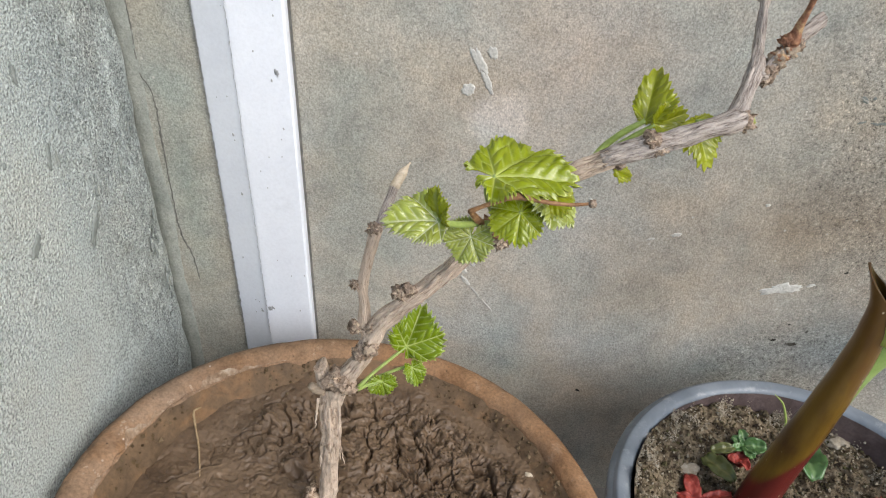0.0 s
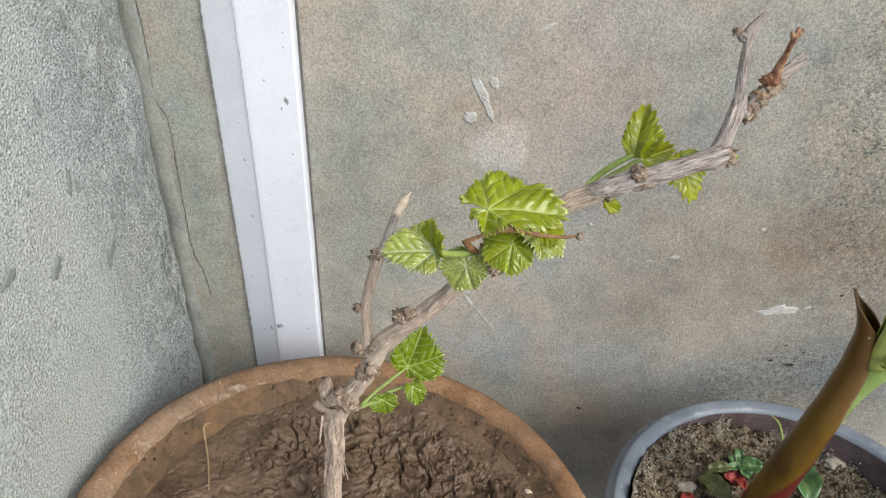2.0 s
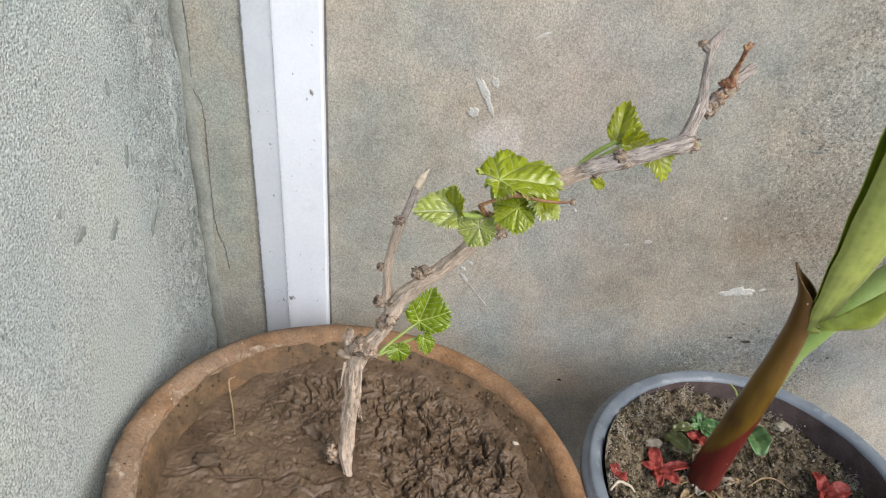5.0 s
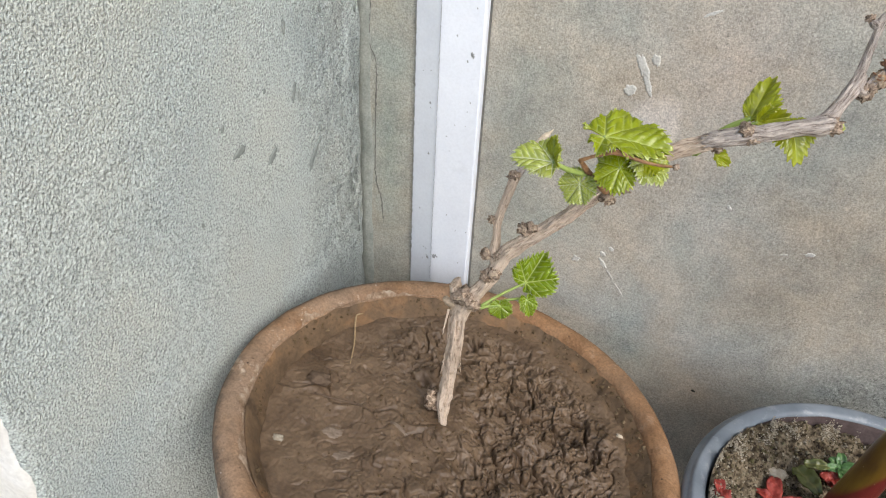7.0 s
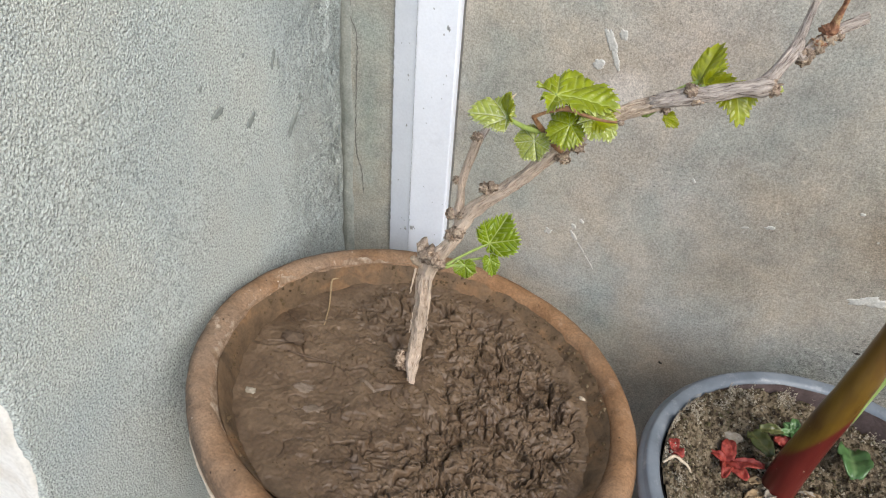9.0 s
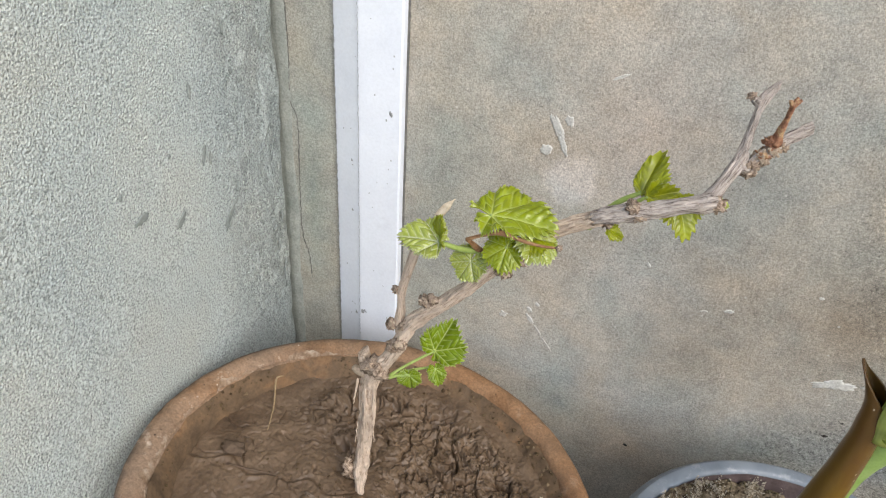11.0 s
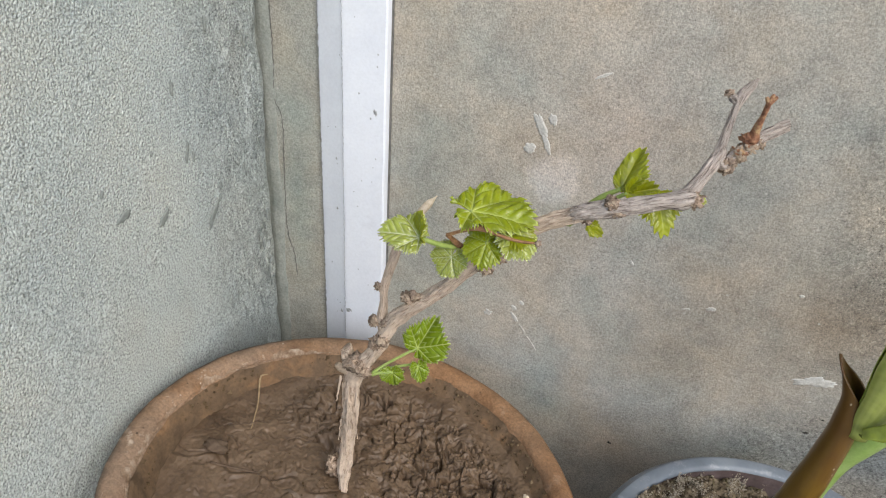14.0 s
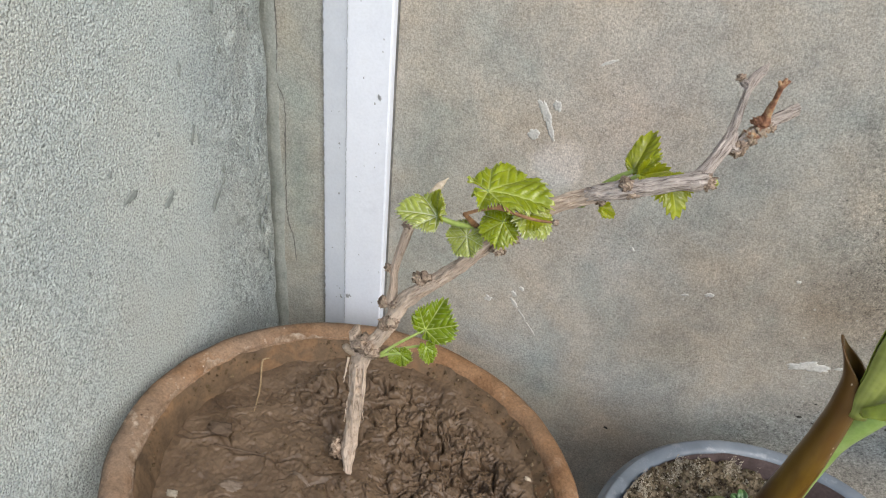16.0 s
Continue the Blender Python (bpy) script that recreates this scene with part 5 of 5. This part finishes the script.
part("burr", lump((-0.0815, 0.389, SOIL_Z + 0.014), (0.0078, 0.0076, 0.0112), 8.5, 0.62, 1.9), KNOT, vine, "pale rounded burr")
# peeling strips of bark on the upright cane
for k, (x0, y0, z0, x1, z1, w) in enumerate(((-0.0690, 0.3825, 0.396, -0.0730, 0.368, 0.0020), (-0.0560, 0.3845, 0.394, -0.0575, 0.330, 0.0018), (-0.0620, 0.3815, 0.388, -0.065, 0.302, 0.0013), (-0.0575, 0.3845, 0.352, -0.0545, 0.328, 0.0009), (-0.0700, 0.3830, 0.345, -0.0728, 0.318, 0.0011))):
    def flake(u, v, x0=x0, y0=y0, z0=z0, x1=x1, z1=z1, w=w, k=k):
        return Vector((x0 + (x1 - x0) * u + w * (v - 0.5) * (1 - 0.6 * u) + 0.001 * nz(u * 6, k, 1), y0 - 0.0008 - 0.0022 * u * u * (k in (0, 3)) + 0.0006 * nz(u * 7, k, 5), z0 + (z1 - z0) * u))
    fl = grid_sheet("bark_strip", flake, 24, 3, BARK, vine, "", 0.0005)
    at = fl.data.attributes.new("along", "FLOAT_VECTOR", "POINT")
    at.data.foreach_set("vector", [c for v in fl.data.vertices for c in (v.co.x * 300, v.co.y * 300, v.co.z * 50)])

# leaves: where the blade joins its stalk, which way the midrib points, which way the blade faces
NODE = (0.039, 0.381, 0.546)
LEAVES = [
    ("leaf", (0.0335, 0.3590, 0.5905), (0.97, 0.06, 0.03), (-0.03, -0.06, 1.0), 0.0400, LEAF, dict(fold=0.0, droop=0.12, wide=0.95, seed=1.0, lift=-0.10, halves=(0.80, 0.52), heel=0.66, rounded=0.85, crumple=0.95, teeth=5.6), [NODE, (0.033, 0.372, 0.564), (0.030, 0.361, 0.582)], 0.0014),
    ("leaf", (0.0085, 0.3375, 0.5765), (-0.95, -0.12, 0.06), (0.02, -0.42, 0.90), 0.0265, LEAF_PALE_GLARE, dict(fold=0.10, droop=0.22, wide=0.80, seed=2.0, heel=0.45, rounded=0.45, crumple=1.0, teeth=5.4, halves=(0.68, 0.85)), [NODE, (0.031, 0.366, 0.558), (0.018, 0.350, 0.5670)], 0.0018),
    ("leaf", (0.0085, 0.3395, 0.5765), (-0.15, 0.25, 0.95), (-0.70, -0.6, 0.25), 0.0155, LEAF_OLIVE, dict(fold=0.3, droop=0.2, seed=2.6, wide=0.75, heel=0.6), None, 0),
    ("leaf", (0.0242, 0.3560, 0.5560), (-0.40, -0.32, -0.85), (-0.05, -0.74, 0.66), 0.0152, LEAF_PALE_GLARE, dict(fold=0.10, droop=0.15, wide=0.95, seed=3.0, crumple=1.1, teeth=9), [NODE, (0.033, 0.370, 0.551)], 0.0012),
    ("leaf", (0.0472, 0.3510, 0.5760), (-0.70, -0.25, -0.50), (-0.02, -0.62, 0.78), 0.0170, LEAF, dict(fold=-0.12, droop=0.22, wide=1.05, seed=4.0, heel=0.85, teeth=10), [NODE, (0.044, 0.366, 0.558)], 0.0012),
    ("leaf", (0.0600, 0.3585, 0.5800), (0.72, 0.42, -0.30), (0.05, -0.45, 0.90), 0.0198, LEAF_PALE_GLARE, dict(fold=0.1, droop=0.28, wide=0.90, seed=5.0, crumple=1.2, teeth=9), [NODE, (0.054, 0.368, 0.564)], 0.0012),
    ("leaf", (0.0560, 0.3600, 0.5800), (0.88, 0.30, 0.02), (0.0, -0.35, 0.94), 0.0190, LEAF_OLIVE, dict(fold=0.15, droop=0.25, wide=0.70, seed=5.5), None, 0),
    ("leaf", (-0.0130, 0.4060, 0.4270), (0.32, 0.52, 0.80), (0.30, -0.72, 0.62), 0.0298, LEAF_DEEP, dict(fold=0.42, droop=0.14, halves=(0.72, 1.05), wide=0.66, seed=6.0, heel=0.42, rounded=0.55, crumple=1.15), [(-0.042, 0.384, 0.4080), (-0.033, 0.391, 0.4150), (-0.022, 0.399, 0.4220)], 0.0012),
    ("leaf", (-0.0275, 0.3900, 0.4085), (0.22, -0.10, -0.96), (0.15, -0.85, 0.45), 0.0128, LEAF_DEEP, dict(fold=0.30, droop=0.25, wide=0.80, seed=7.0, teeth=13), [(-0.043, 0.384, 0.4055), (-0.037, 0.386, 0.4080), (-0.030, 0.389, 0.4095)], 0.0014),
    ("leaf", (-0.0080, 0.3960, 0.4180), (0.42, -0.25, -0.86), (0.35, -0.75, 0.50), 0.0158, LEAF_DEEP, dict(fold=0.45, droop=0.25, wide=0.50, seed=8.0, teeth=13, rounded=0.1), [(-0.036, 0.388, 0.4100), (-0.023, 0.393, 0.4145), (-0.012, 0.396, 0.4180)], 0.0011),
    ("leaf", (0.1140, 0.4240, 0.5940), (0.20, 0.78, 0.60), (-0.30, -0.70, 0.62), 0.0350, LEAF_OLIVE, dict(fold=0.34, droop=0.05, wide=0.48, crumple=0.4, halves=(0.45, 1.0), seed=9.0, lift=0.10, heel=0.25, rounded=0.03, teeth=9), [(0.0850, 0.406, 0.5700), (0.0925, 0.4235, 0.5740), (0.1030, 0.4250, 0.5850)], 0.0019),
    ("leaf", (0.1185, 0.4200, 0.5940), (0.86, 0.40, 0.20), (0.15, -0.85, 0.45), 0.0215, LEAF_OLIVE, dict(fold=0.40, droop=0.08, wide=0.46, seed=9.6, heel=0.3, rounded=0.1, crumple=0.5, teeth=10), [(0.0870, 0.406, 0.570), (0.0960, 0.422, 0.5735), (0.108, 0.4225, 0.584)], 0.0016),
    ("leaf", (0.1370, 0.4130, 0.6010), (0.40, -0.40, -0.80), (0.30, -0.72, 0.60), 0.0265, LEAF_OLIVE, dict(fold=0.10, droop=0.1, wide=0.62, seed=10.0, heel=0.3, crumple=0.4, rounded=0.05, teeth=10), [(0.149, 0.404, 0.605), (0.145, 0.411, 0.603)], 0.0010),
    ("leaf", (0.0995, 0.4060, 0.5720), (0.80, 0.25, -0.50), (0.0, -0.72, 0.68), 0.0130, LEAF_OLIVE, dict(fold=0.3, droop=0.1, wide=0.42, seed=11.0, teeth=14, rounded=0.1, heel=0.4), None, 0),
    ("leaf", (0.1600, 0.4075, 0.6050), (0.92, 0.10, 0.05), (0.0, -0.6, 0.8), 0.0060, LEAF_PALE_GLARE, dict(fold=0.3, droop=0.1, wide=0.55, seed=12.0, teeth=16), None, 0),
]
for name, at0, way, face, size, mat, kw, stalk, thick in LEAVES:
    big = size > 0.02
    lf = vine_leaf(name, at0, way, face, size, mat, vine, rings=28 if big else 18, spokes=230 if big else 150, label="fresh glossy toothed vine leaf" if mat in (LEAF, LEAF_DEEP) else "", **kw)
    if stalk:
        cane("leaf_stalk", [*stalk, at0], [thick * 1.25] + [thick] * (len(stalk) - 1) + [thick * 0.8], PETIOLE, lf, "", sides=9, step=0.0015)

# ---- plastic pot with the broad-leaved plant ----
TUBP, TUB_TILT = (0.3145, 0.4156, 0.2600), (0.0, 0.0)


plastic_pot = thing("plastic_pot", (TUBP[0], TUBP[1], 0.0), "scuffed blue-grey plastic pot with a broad lip", "flower pot")
part("pot_body", potter([(0.02, -0.2595), (0.096, -0.2595), (0.101, -0.256), (0.124, -0.12), (0.1415, -0.02), (0.1425, -0.012)], TUBP, TUB_TILT, 0.2595, 96, 0.006, 5.0, True), TUB, plastic_pot)
part("lip", potter([(0.1415, -0.014), (0.1585, -0.0150), (0.1605, -0.0142), (0.1615, -0.0120), (0.1612, -0.0090), (0.1600, -0.0070), (0.1575, -0.0050), (0.1558, -0.0036), (0.1548, -0.0008), (0.1538, 0.0), (0.1520, 0.0004), (0.1455, -0.0010), (0.1430, -0.0022), (0.1412, -0.006),
                    (0.1398, -0.03), (0.135, -0.06)], TUBP, TUB_TILT, 0.2595, 160, 0.004, 5.0), TUB, plastic_pot, "broad scuffed blue-grey lip")


def on_soil(x, y):
    return 0.2318 - 0.065 * (x - 0.333) + 0.063 * (y - 0.4085)


def humus_height(x, y):
    dx, dy = x - TUBP[0], y - TUBP[1]
    r = math.hypot(dx, dy)
    d = noise.voronoi(Vector((x * 110, y * 110, 0.7)))[0]
    q = max(0.0, min(1.0, (r - 0.078) / 0.06))
    h = -0.021 + 0.032 * q * q * (3 - 2 * q) * max(0.45, min(1.22, 0.86 - 1.2 * max(0.0, dx) - 3.0 * min(0.0, dx) - 2.8 * max(0.0, dy))) + 0.004 * math.exp(-((x - 0.2845) ** 2 + (y - 0.4505) ** 2) / 0.0009)
    return h + 0.0034 * nz(x, y, 3, 28) + 0.0062 * nz(x, y, 1, 75) + 0.003 * (min(d[1] - d[0], 0.5) - 0.2) + 0.0036 * nz(x, y, 4, 240)


def humus_bed():
    V, F = [], []
    rings, segs = 100, 280
    for i in range(rings + 1):
        r = 0.1402 * (i / rings) ** 0.85 if i else 0.0
        for k in range(segs if i else 1):
            a = 2 * math.pi * (k + 0.5 * (i % 2)) / segs
            x, y = TUBP[0] + r * math.cos(a), TUBP[1] + r * math.sin(a)
            V.append((x, y, on_soil(x, y) + humus_height(x, y)))
    for k in range(segs):
        F.append((0, 1 + k, 1 + (k + 1) % segs))
    for i in range(rings - 1):
        for k in range(segs):
            a, b = 1 + i * segs, 1 + (i + 1) * segs
            j = (k + 1) % segs
            F.append((a + k, b + k, b + j, a + j))
    return V, F


def soil_film():
    """Dark wet soil smeared up the inside of the pot."""
    V, F, segs = [], [], 160
    for row in range(5):
        for k in range(segs):
            a = 2 * math.pi * k / segs
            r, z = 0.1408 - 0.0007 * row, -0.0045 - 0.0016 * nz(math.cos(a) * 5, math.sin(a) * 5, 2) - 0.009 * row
            V.append((TUBP[0] + r * math.cos(a), TUBP[1] + r * math.sin(a), TUBP[2] + z + TUB_TILT[0] * r * math.cos(a) + TUB_TILT[1] * r * math.sin(a)))
    for row in range(4):
        for k in range(segs):
            j = (k + 1) % segs
            F.append((row * segs + k, row * segs + j, (row + 1) * segs + j, (row + 1) * segs + k))
    return V, F


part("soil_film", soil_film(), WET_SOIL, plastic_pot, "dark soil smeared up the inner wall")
tagged(part("soil", humus_bed(), HUMUS), "crumbly brown soil with moss in the plastic pot", "soil", kind="stuff")


def on_humus(x, y, up=0.0):
    return Vector((x, y, on_soil(x, y) + humus_height(x, y) + up))


def pick_humus(r):
    a, q = r.uniform(0, 6.283), 0.1385 * math.sqrt(r.random())
    x, y = TUBP[0] + q * math.cos(a), TUBP[1] + q * math.sin(a)
    return on_humus(x, y, 0.0004)


def pick_crust(r):
    while True:
        a, q = r.uniform(-0.3, 3.9), 0.1395 * (1 - 0.13 * r.random() ** 1.6)
        x, y = TUBP[0] + q * math.cos(a), TUBP[1] + q * math.sin(a)
        if nz(x, y, 2, 55) + 0.5 * nz(x, y, 5, 140) > 0.12:
            return on_humus(x, y, 0.0008 + 0.010 * r.random() ** 4)


tagged(part("soil_crumbs", crumbs(10000, 11, pick_humus, 0.0005, 0.0026), GRIT_HUMUS, smooth=False), "loose brown soil crumbs and moss bits", "soil", kind="stuff")
tagged(part("mineral_crust", crumbs(3600, 17, pick_crust, 0.0003, 0.0013), CRUST, smooth=False), "whitish mineral crust along the pot wall", "soil", kind="stuff")

# the plant
STEM = [(0.2835, 0.451, 0.200), (0.2865, 0.448, 0.255), (0.2925, 0.445, 0.315), (0.2980, 0.4435, 0.365), (0.3015, 0.443, 0.405), (0.3025, 0.443, 0.440), (0.2965, 0.4445, 0.468), (0.2775, 0.4465, 0.4955)]
plant = thing("potted_plant", (0.2845, 0.4505, 0.213), "broad-leaved plant with brown-red sheath and rolled leaf", "plant")
SP, SR = smooth_path(STEM, [0.0150, 0.0146, 0.0132, 0.0117, 0.0101, 0.0087, 0.0073, 0.0057], 0.004)


def sheath(u, v):
    i = min(len(SP) - 2, int(u * (len(SP) - 1)))
    f = u * (len(SP) - 1) - i
    p, r = SP[i].lerp(SP[i + 1], f), SR[i] + (SR[i + 1] - SR[i]) * f
    open_ = max(0.0, (u - 0.78) / 0.22)
    half = math.pi * (1 - open_ ** 1.5 * 0.97) * 1.06
    a = math.radians(150) + (v - 0.5) * 2 * half
    lean = 1 - 0.30 * open_ ** 2 + 0.15 * math.sin(math.pi * open_)
    ax = Vector((math.cos(a), math.sin(a), 0)) * r * (1 + 0.04 * nz(u * 6, math.cos(a), math.sin(a)) + 0.06 * open_ * abs(v - 0.5))
    centre = p.lerp(p + Vector((0.0075, -0.001, 0)), open_)
    return centre + ax * lean


grid_sheet("sheath", sheath, 90, 40, SHEATH, plant, "brown-olive sheath, red at its foot", 0.0016)
cane("leaf_stalk", [(0.302, 0.447, 0.33), (0.308, 0.448, 0.39), (0.322, 0.450, 0.425), (0.345, 0.455, 0.457), (0.385, 0.465, 0.505), (0.44, 0.48, 0.57)], [0.0085, 0.0105, 0.0110, 0.0105, 0.0100, 0.0090], STALK, plant, "smooth pale green leaf stalk", sides=20, step=0.004, ridge=0.02)
SPINE, SPR = smooth_path([(0.3110, 0.4350, 0.438), (0.3125, 0.4345, 0.468), (0.3160, 0.4335, 0.510), (0.3200, 0.432, 0.56), (0.3240, 0.430, 0.63), (0.328, 0.425, 0.72), (0.331, 0.418, 0.81)], [0.0060, 0.0108, 0.0160, 0.0220, 0.0270, 0.0260, 0.0050], 0.006)


def rolled(u, v):
    i = min(len(SPINE) - 2, int(u * (len(SPINE) - 1)))
    f = u * (len(SPINE) - 1) - i
    p, r = SPINE[i].lerp(SPINE[i + 1], f), SPR[i] + (SPR[i + 1] - SPR[i]) * f
    a = math.radians(-170 + 338 * v)
    q = max(0.0, (v - 0.6) / 0.4)
    grow = 1 + 0.14 * q * q * (3 - 2 * q) * min(1, max(0.0, (u - 0.16) * 3.2))
    return p + Vector((math.cos(a), math.sin(a) * 0.62, 0)) * r * grow * (1 + 0.03 * nz(u * 5, v * 3, 1))


grid_sheet("rolled_leaf", rolled, 70, 48, BLADE_DARK, plant, "half-rolled pale green leaf blade", 0.0009, vein=lambda u, v: 0.25 + 0.25 * math.sin(v * 90), second=BLADE)
FLAP_TOP, _ = smooth_path([(0.3085, 0.4275, 0.4525), (0.322, 0.420, 0.475), (0.338, 0.413, 0.505), (0.356, 0.411, 0.55), (0.37, 0.415, 0.60)], [1] * 5, 0.006)
FLAP_LOW, _ = smooth_path([(0.3075, 0.4265, 0.4485), (0.324, 0.4215, 0.4530), (0.342, 0.417, 0.4615), (0.3475, 0.415, 0.482), (0.360, 0.417, 0.52), (0.376, 0.420, 0.60)], [1] * 6, 0.006)


def flap(u, v):
    a, b = FLAP_TOP[int(u * (len(FLAP_TOP) - 1))], FLAP_LOW[int(u * (len(FLAP_LOW) - 1))]
    p = a.lerp(b, v)
    return p + Vector((0, -0.006 * math.sin(math.pi * v) + 0.0015 * nz(u * 4, v * 3, 7), 0))


grid_sheet("leaf_margin", flap, 40, 14, BLADE_DARK, plant, "dark glossy folded leaf margin", 0.0009, vein=lambda u, v: 0.3 * (v > 0.92))


# ---- litter and seedlings on the soil ----
def petal(base, way, face, length, width, curl, name, material, parent, seed):
    X, Y, Z = frame_of(way, face)

    def fn(u, v):
        w = width * math.sin(math.pi * min(1, 0.12 + 0.8 * u)) ** 0.7
        return Vector(base) + Y * (u * length) + X * (w * (v - 0.5) * (1 + 0.15 * nz(u * 4, v * 4, seed))) + Z * (curl * length * math.sin(u * 2.6) + 0.55 * w * (v - 0.5) ** 2 * 2 + 0.16 * length * nz(u * 3, v * 2, seed + 3) + 0.09 * length * nz(u * 7, v * 5, seed + 8))
    return grid_sheet(name, fn, 14, 8, material, parent, "", 0.0012, vein=lambda u, v: math.exp(-((v - 0.5) / 0.06) ** 2))


def fallen_flower(x, y, spec, label):
    f = thing("fallen_flower", on_humus(x, y), label, "flower", group="fallen flowers on the soil")
    for k, (ang, length, width, curl) in enumerate(spec):
        a = math.radians(ang)
        petal(on_humus(x, y, 0.005), (math.cos(a), math.sin(a), 0.12), (0, -0.2, 1), length, width, curl, "petal", RED, f, k + x * 30)
    part("calyx", lump(on_humus(x, y, 0.004), (0.005, 0.005, 0.004), x * 9, 0.4, 1.5, 2), RED, f)
    return f


fallen_flower(0.2350, 0.4450, [(95, 0.026, 0.014, 0.22), (165, 0.018, 0.009, 0.3), (-95, 0.022, 0.010, 0.25), (-35, 0.024, 0.012, 0.15), (15, 0.034, 0.011, 0.12)], "wilted red flower lying on the soil")
fallen_flower(0.2860, 0.4950, [(60, 0.014, 0.012, 0.2), (-60, 0.012, 0.010, 0.2), (180, 0.012, 0.010, 0.2)], "small wilted red flower beside the seedling")
fallen_flower(0.4080, 0.4490, [(100, 0.024, 0.014, 0.25), (10, 0.026, 0.016, 0.3), (-50, 0.028, 0.015, 0.2), (-120, 0.020, 0.012, 0.2)], "wilted red flower near the pot lip")
fallen_flower(0.1840, 0.4085, [(120, 0.011, 0.010, 0.3), (-40, 0.010, 0.009, 0.3)], "red petal scraps beside a white twig")

white_twig = cane("twig", [on_humus(0.1765, 0.3940, 0.003), on_humus(0.1840, 0.4010, 0.005), on_humus(0.1920, 0.4040, 0.005), on_humus(0.1970, 0.4025, 0.004), on_humus(0.2025, 0.4015, 0.002)], [0.0011, 0.0015, 0.0015, 0.0012, 0.0007], CUTWOOD, None, sides=8, step=0.0015, lump=0.2)
tagged(white_twig, "bleached forked twig lying on the soil", "twig")
dry_stem = cane("straw", [on_humus(0.3320, 0.4500, 0.004), on_humus(0.350, 0.4610, 0.006), on_humus(0.367, 0.4640, 0.005), on_humus(0.377, 0.4560, 0.003)], [0.0008, 0.001, 0.0009, 0.0005], STRAW, None, sides=7)
tagged(dry_stem, "thin curved dry stem on mossy soil", "straw")

blade = cane("grass_blade", [on_humus(0.3400, 0.5380, -0.002), on_humus(0.3370, 0.5385, 0.014), on_humus(0.3290, 0.5400, 0.028), on_humus(0.3190, 0.5410, 0.036)], [0.0011, 0.0012, 0.0010, 0.0004], PETIOLE, None, sides=6, step=0.002)
tagged(blade, "thin pale grass blade growing at the pot wall", "grass")
seedling = thing("seedling", on_humus(0.2915, 0.5070), "tiny green seedling growing in the soil", "seedling")
top = on_humus(0.2915, 0.5070, 0.012)
cane("stem", [on_humus(0.2915, 0.5070, -0.003), on_humus(0.2910, 0.5070, 0.006), top], [0.001, 0.0009, 0.0007], PETIOLE, seedling, sides=8, step=0.002)
for k, (ang, L, W, rise) in enumerate(((100, 0.015, 0.010, 0.6), (-10, 0.019, 0.015, 0.25), (-70, 0.014, 0.011, -0.1), (200, 0.016, 0.008, 0.05), (150, 0.013, 0.009, 0.3))):
    a = math.radians(ang)
    petal(top, (math.cos(a), math.sin(a), rise), (0, -0.5, 0.9), L, W, 0.1, "leaf", SPROUT, seedling, k * 1.7)
for x, y, ang, L, W, mat, lab in ((0.2530, 0.4930, -55, 0.034, 0.018, FADED, "fading olive leaf lying flat on the soil"), (0.2590, 0.4990, 10, 0.022, 0.010, FADED, "fading olive leaf folded beside the seedling"),
                                  (0.3440, 0.5170, -88, 0.042, 0.030, SPROUT, "round green leaf lying beside the stem")):
    a = math.radians(ang)
    lf = petal(on_humus(x, y, 0.005), (math.cos(a), math.sin(a), 0.05), (0, -0.4, 0.9), L, W, 0.10, "fallen_leaf", mat, None, x * 20)
    tagged(lf, lab, "leaf", "fallen leaves on the soil")
for x, y, s, lab in ((0.2352, 0.4792, 0.011, "pale flat clod of dry soil"), (0.3880, 0.5270, 0.011, "pale rounded clod of dry soil"), (0.2990, 0.4300, 0.010, "grey dry clod at the stem foot"), (0.3120, 0.4330, 0.008, "grey dry clod at the stem foot")):
    tagged(part("clod", lump(on_humus(x, y, 0.001), (s, s * 0.65, s * 0.4), x * 40, 0.5, 1.6), CRUST if "pale" in lab else HUMUS), lab, "clod", "dry clods on the soil")
# dry papery husk round the stem's foot
hr = random.Random(21)
for k in range(8):
    a = math.radians(160 + k * 30 + hr.uniform(-14, 14))
    ca, sa = math.cos(a), math.sin(a)
    petal(on_humus(0.2845 + 0.0148 * ca, 0.4505 + 0.0148 * sa, -0.001), (ca * 0.9 + hr.uniform(-0.5, 0.5), sa * 0.9 + hr.uniform(-0.5, 0.5), hr.uniform(-0.1, 0.5)), (-ca * 0.4, -sa * 0.4, 1.0),
          hr.uniform(0.010, 0.026), hr.uniform(0.004, 0.010), hr.uniform(0.0, 0.25), "husk", STRAW if k % 3 else CRUST, plant, k * 1.3)
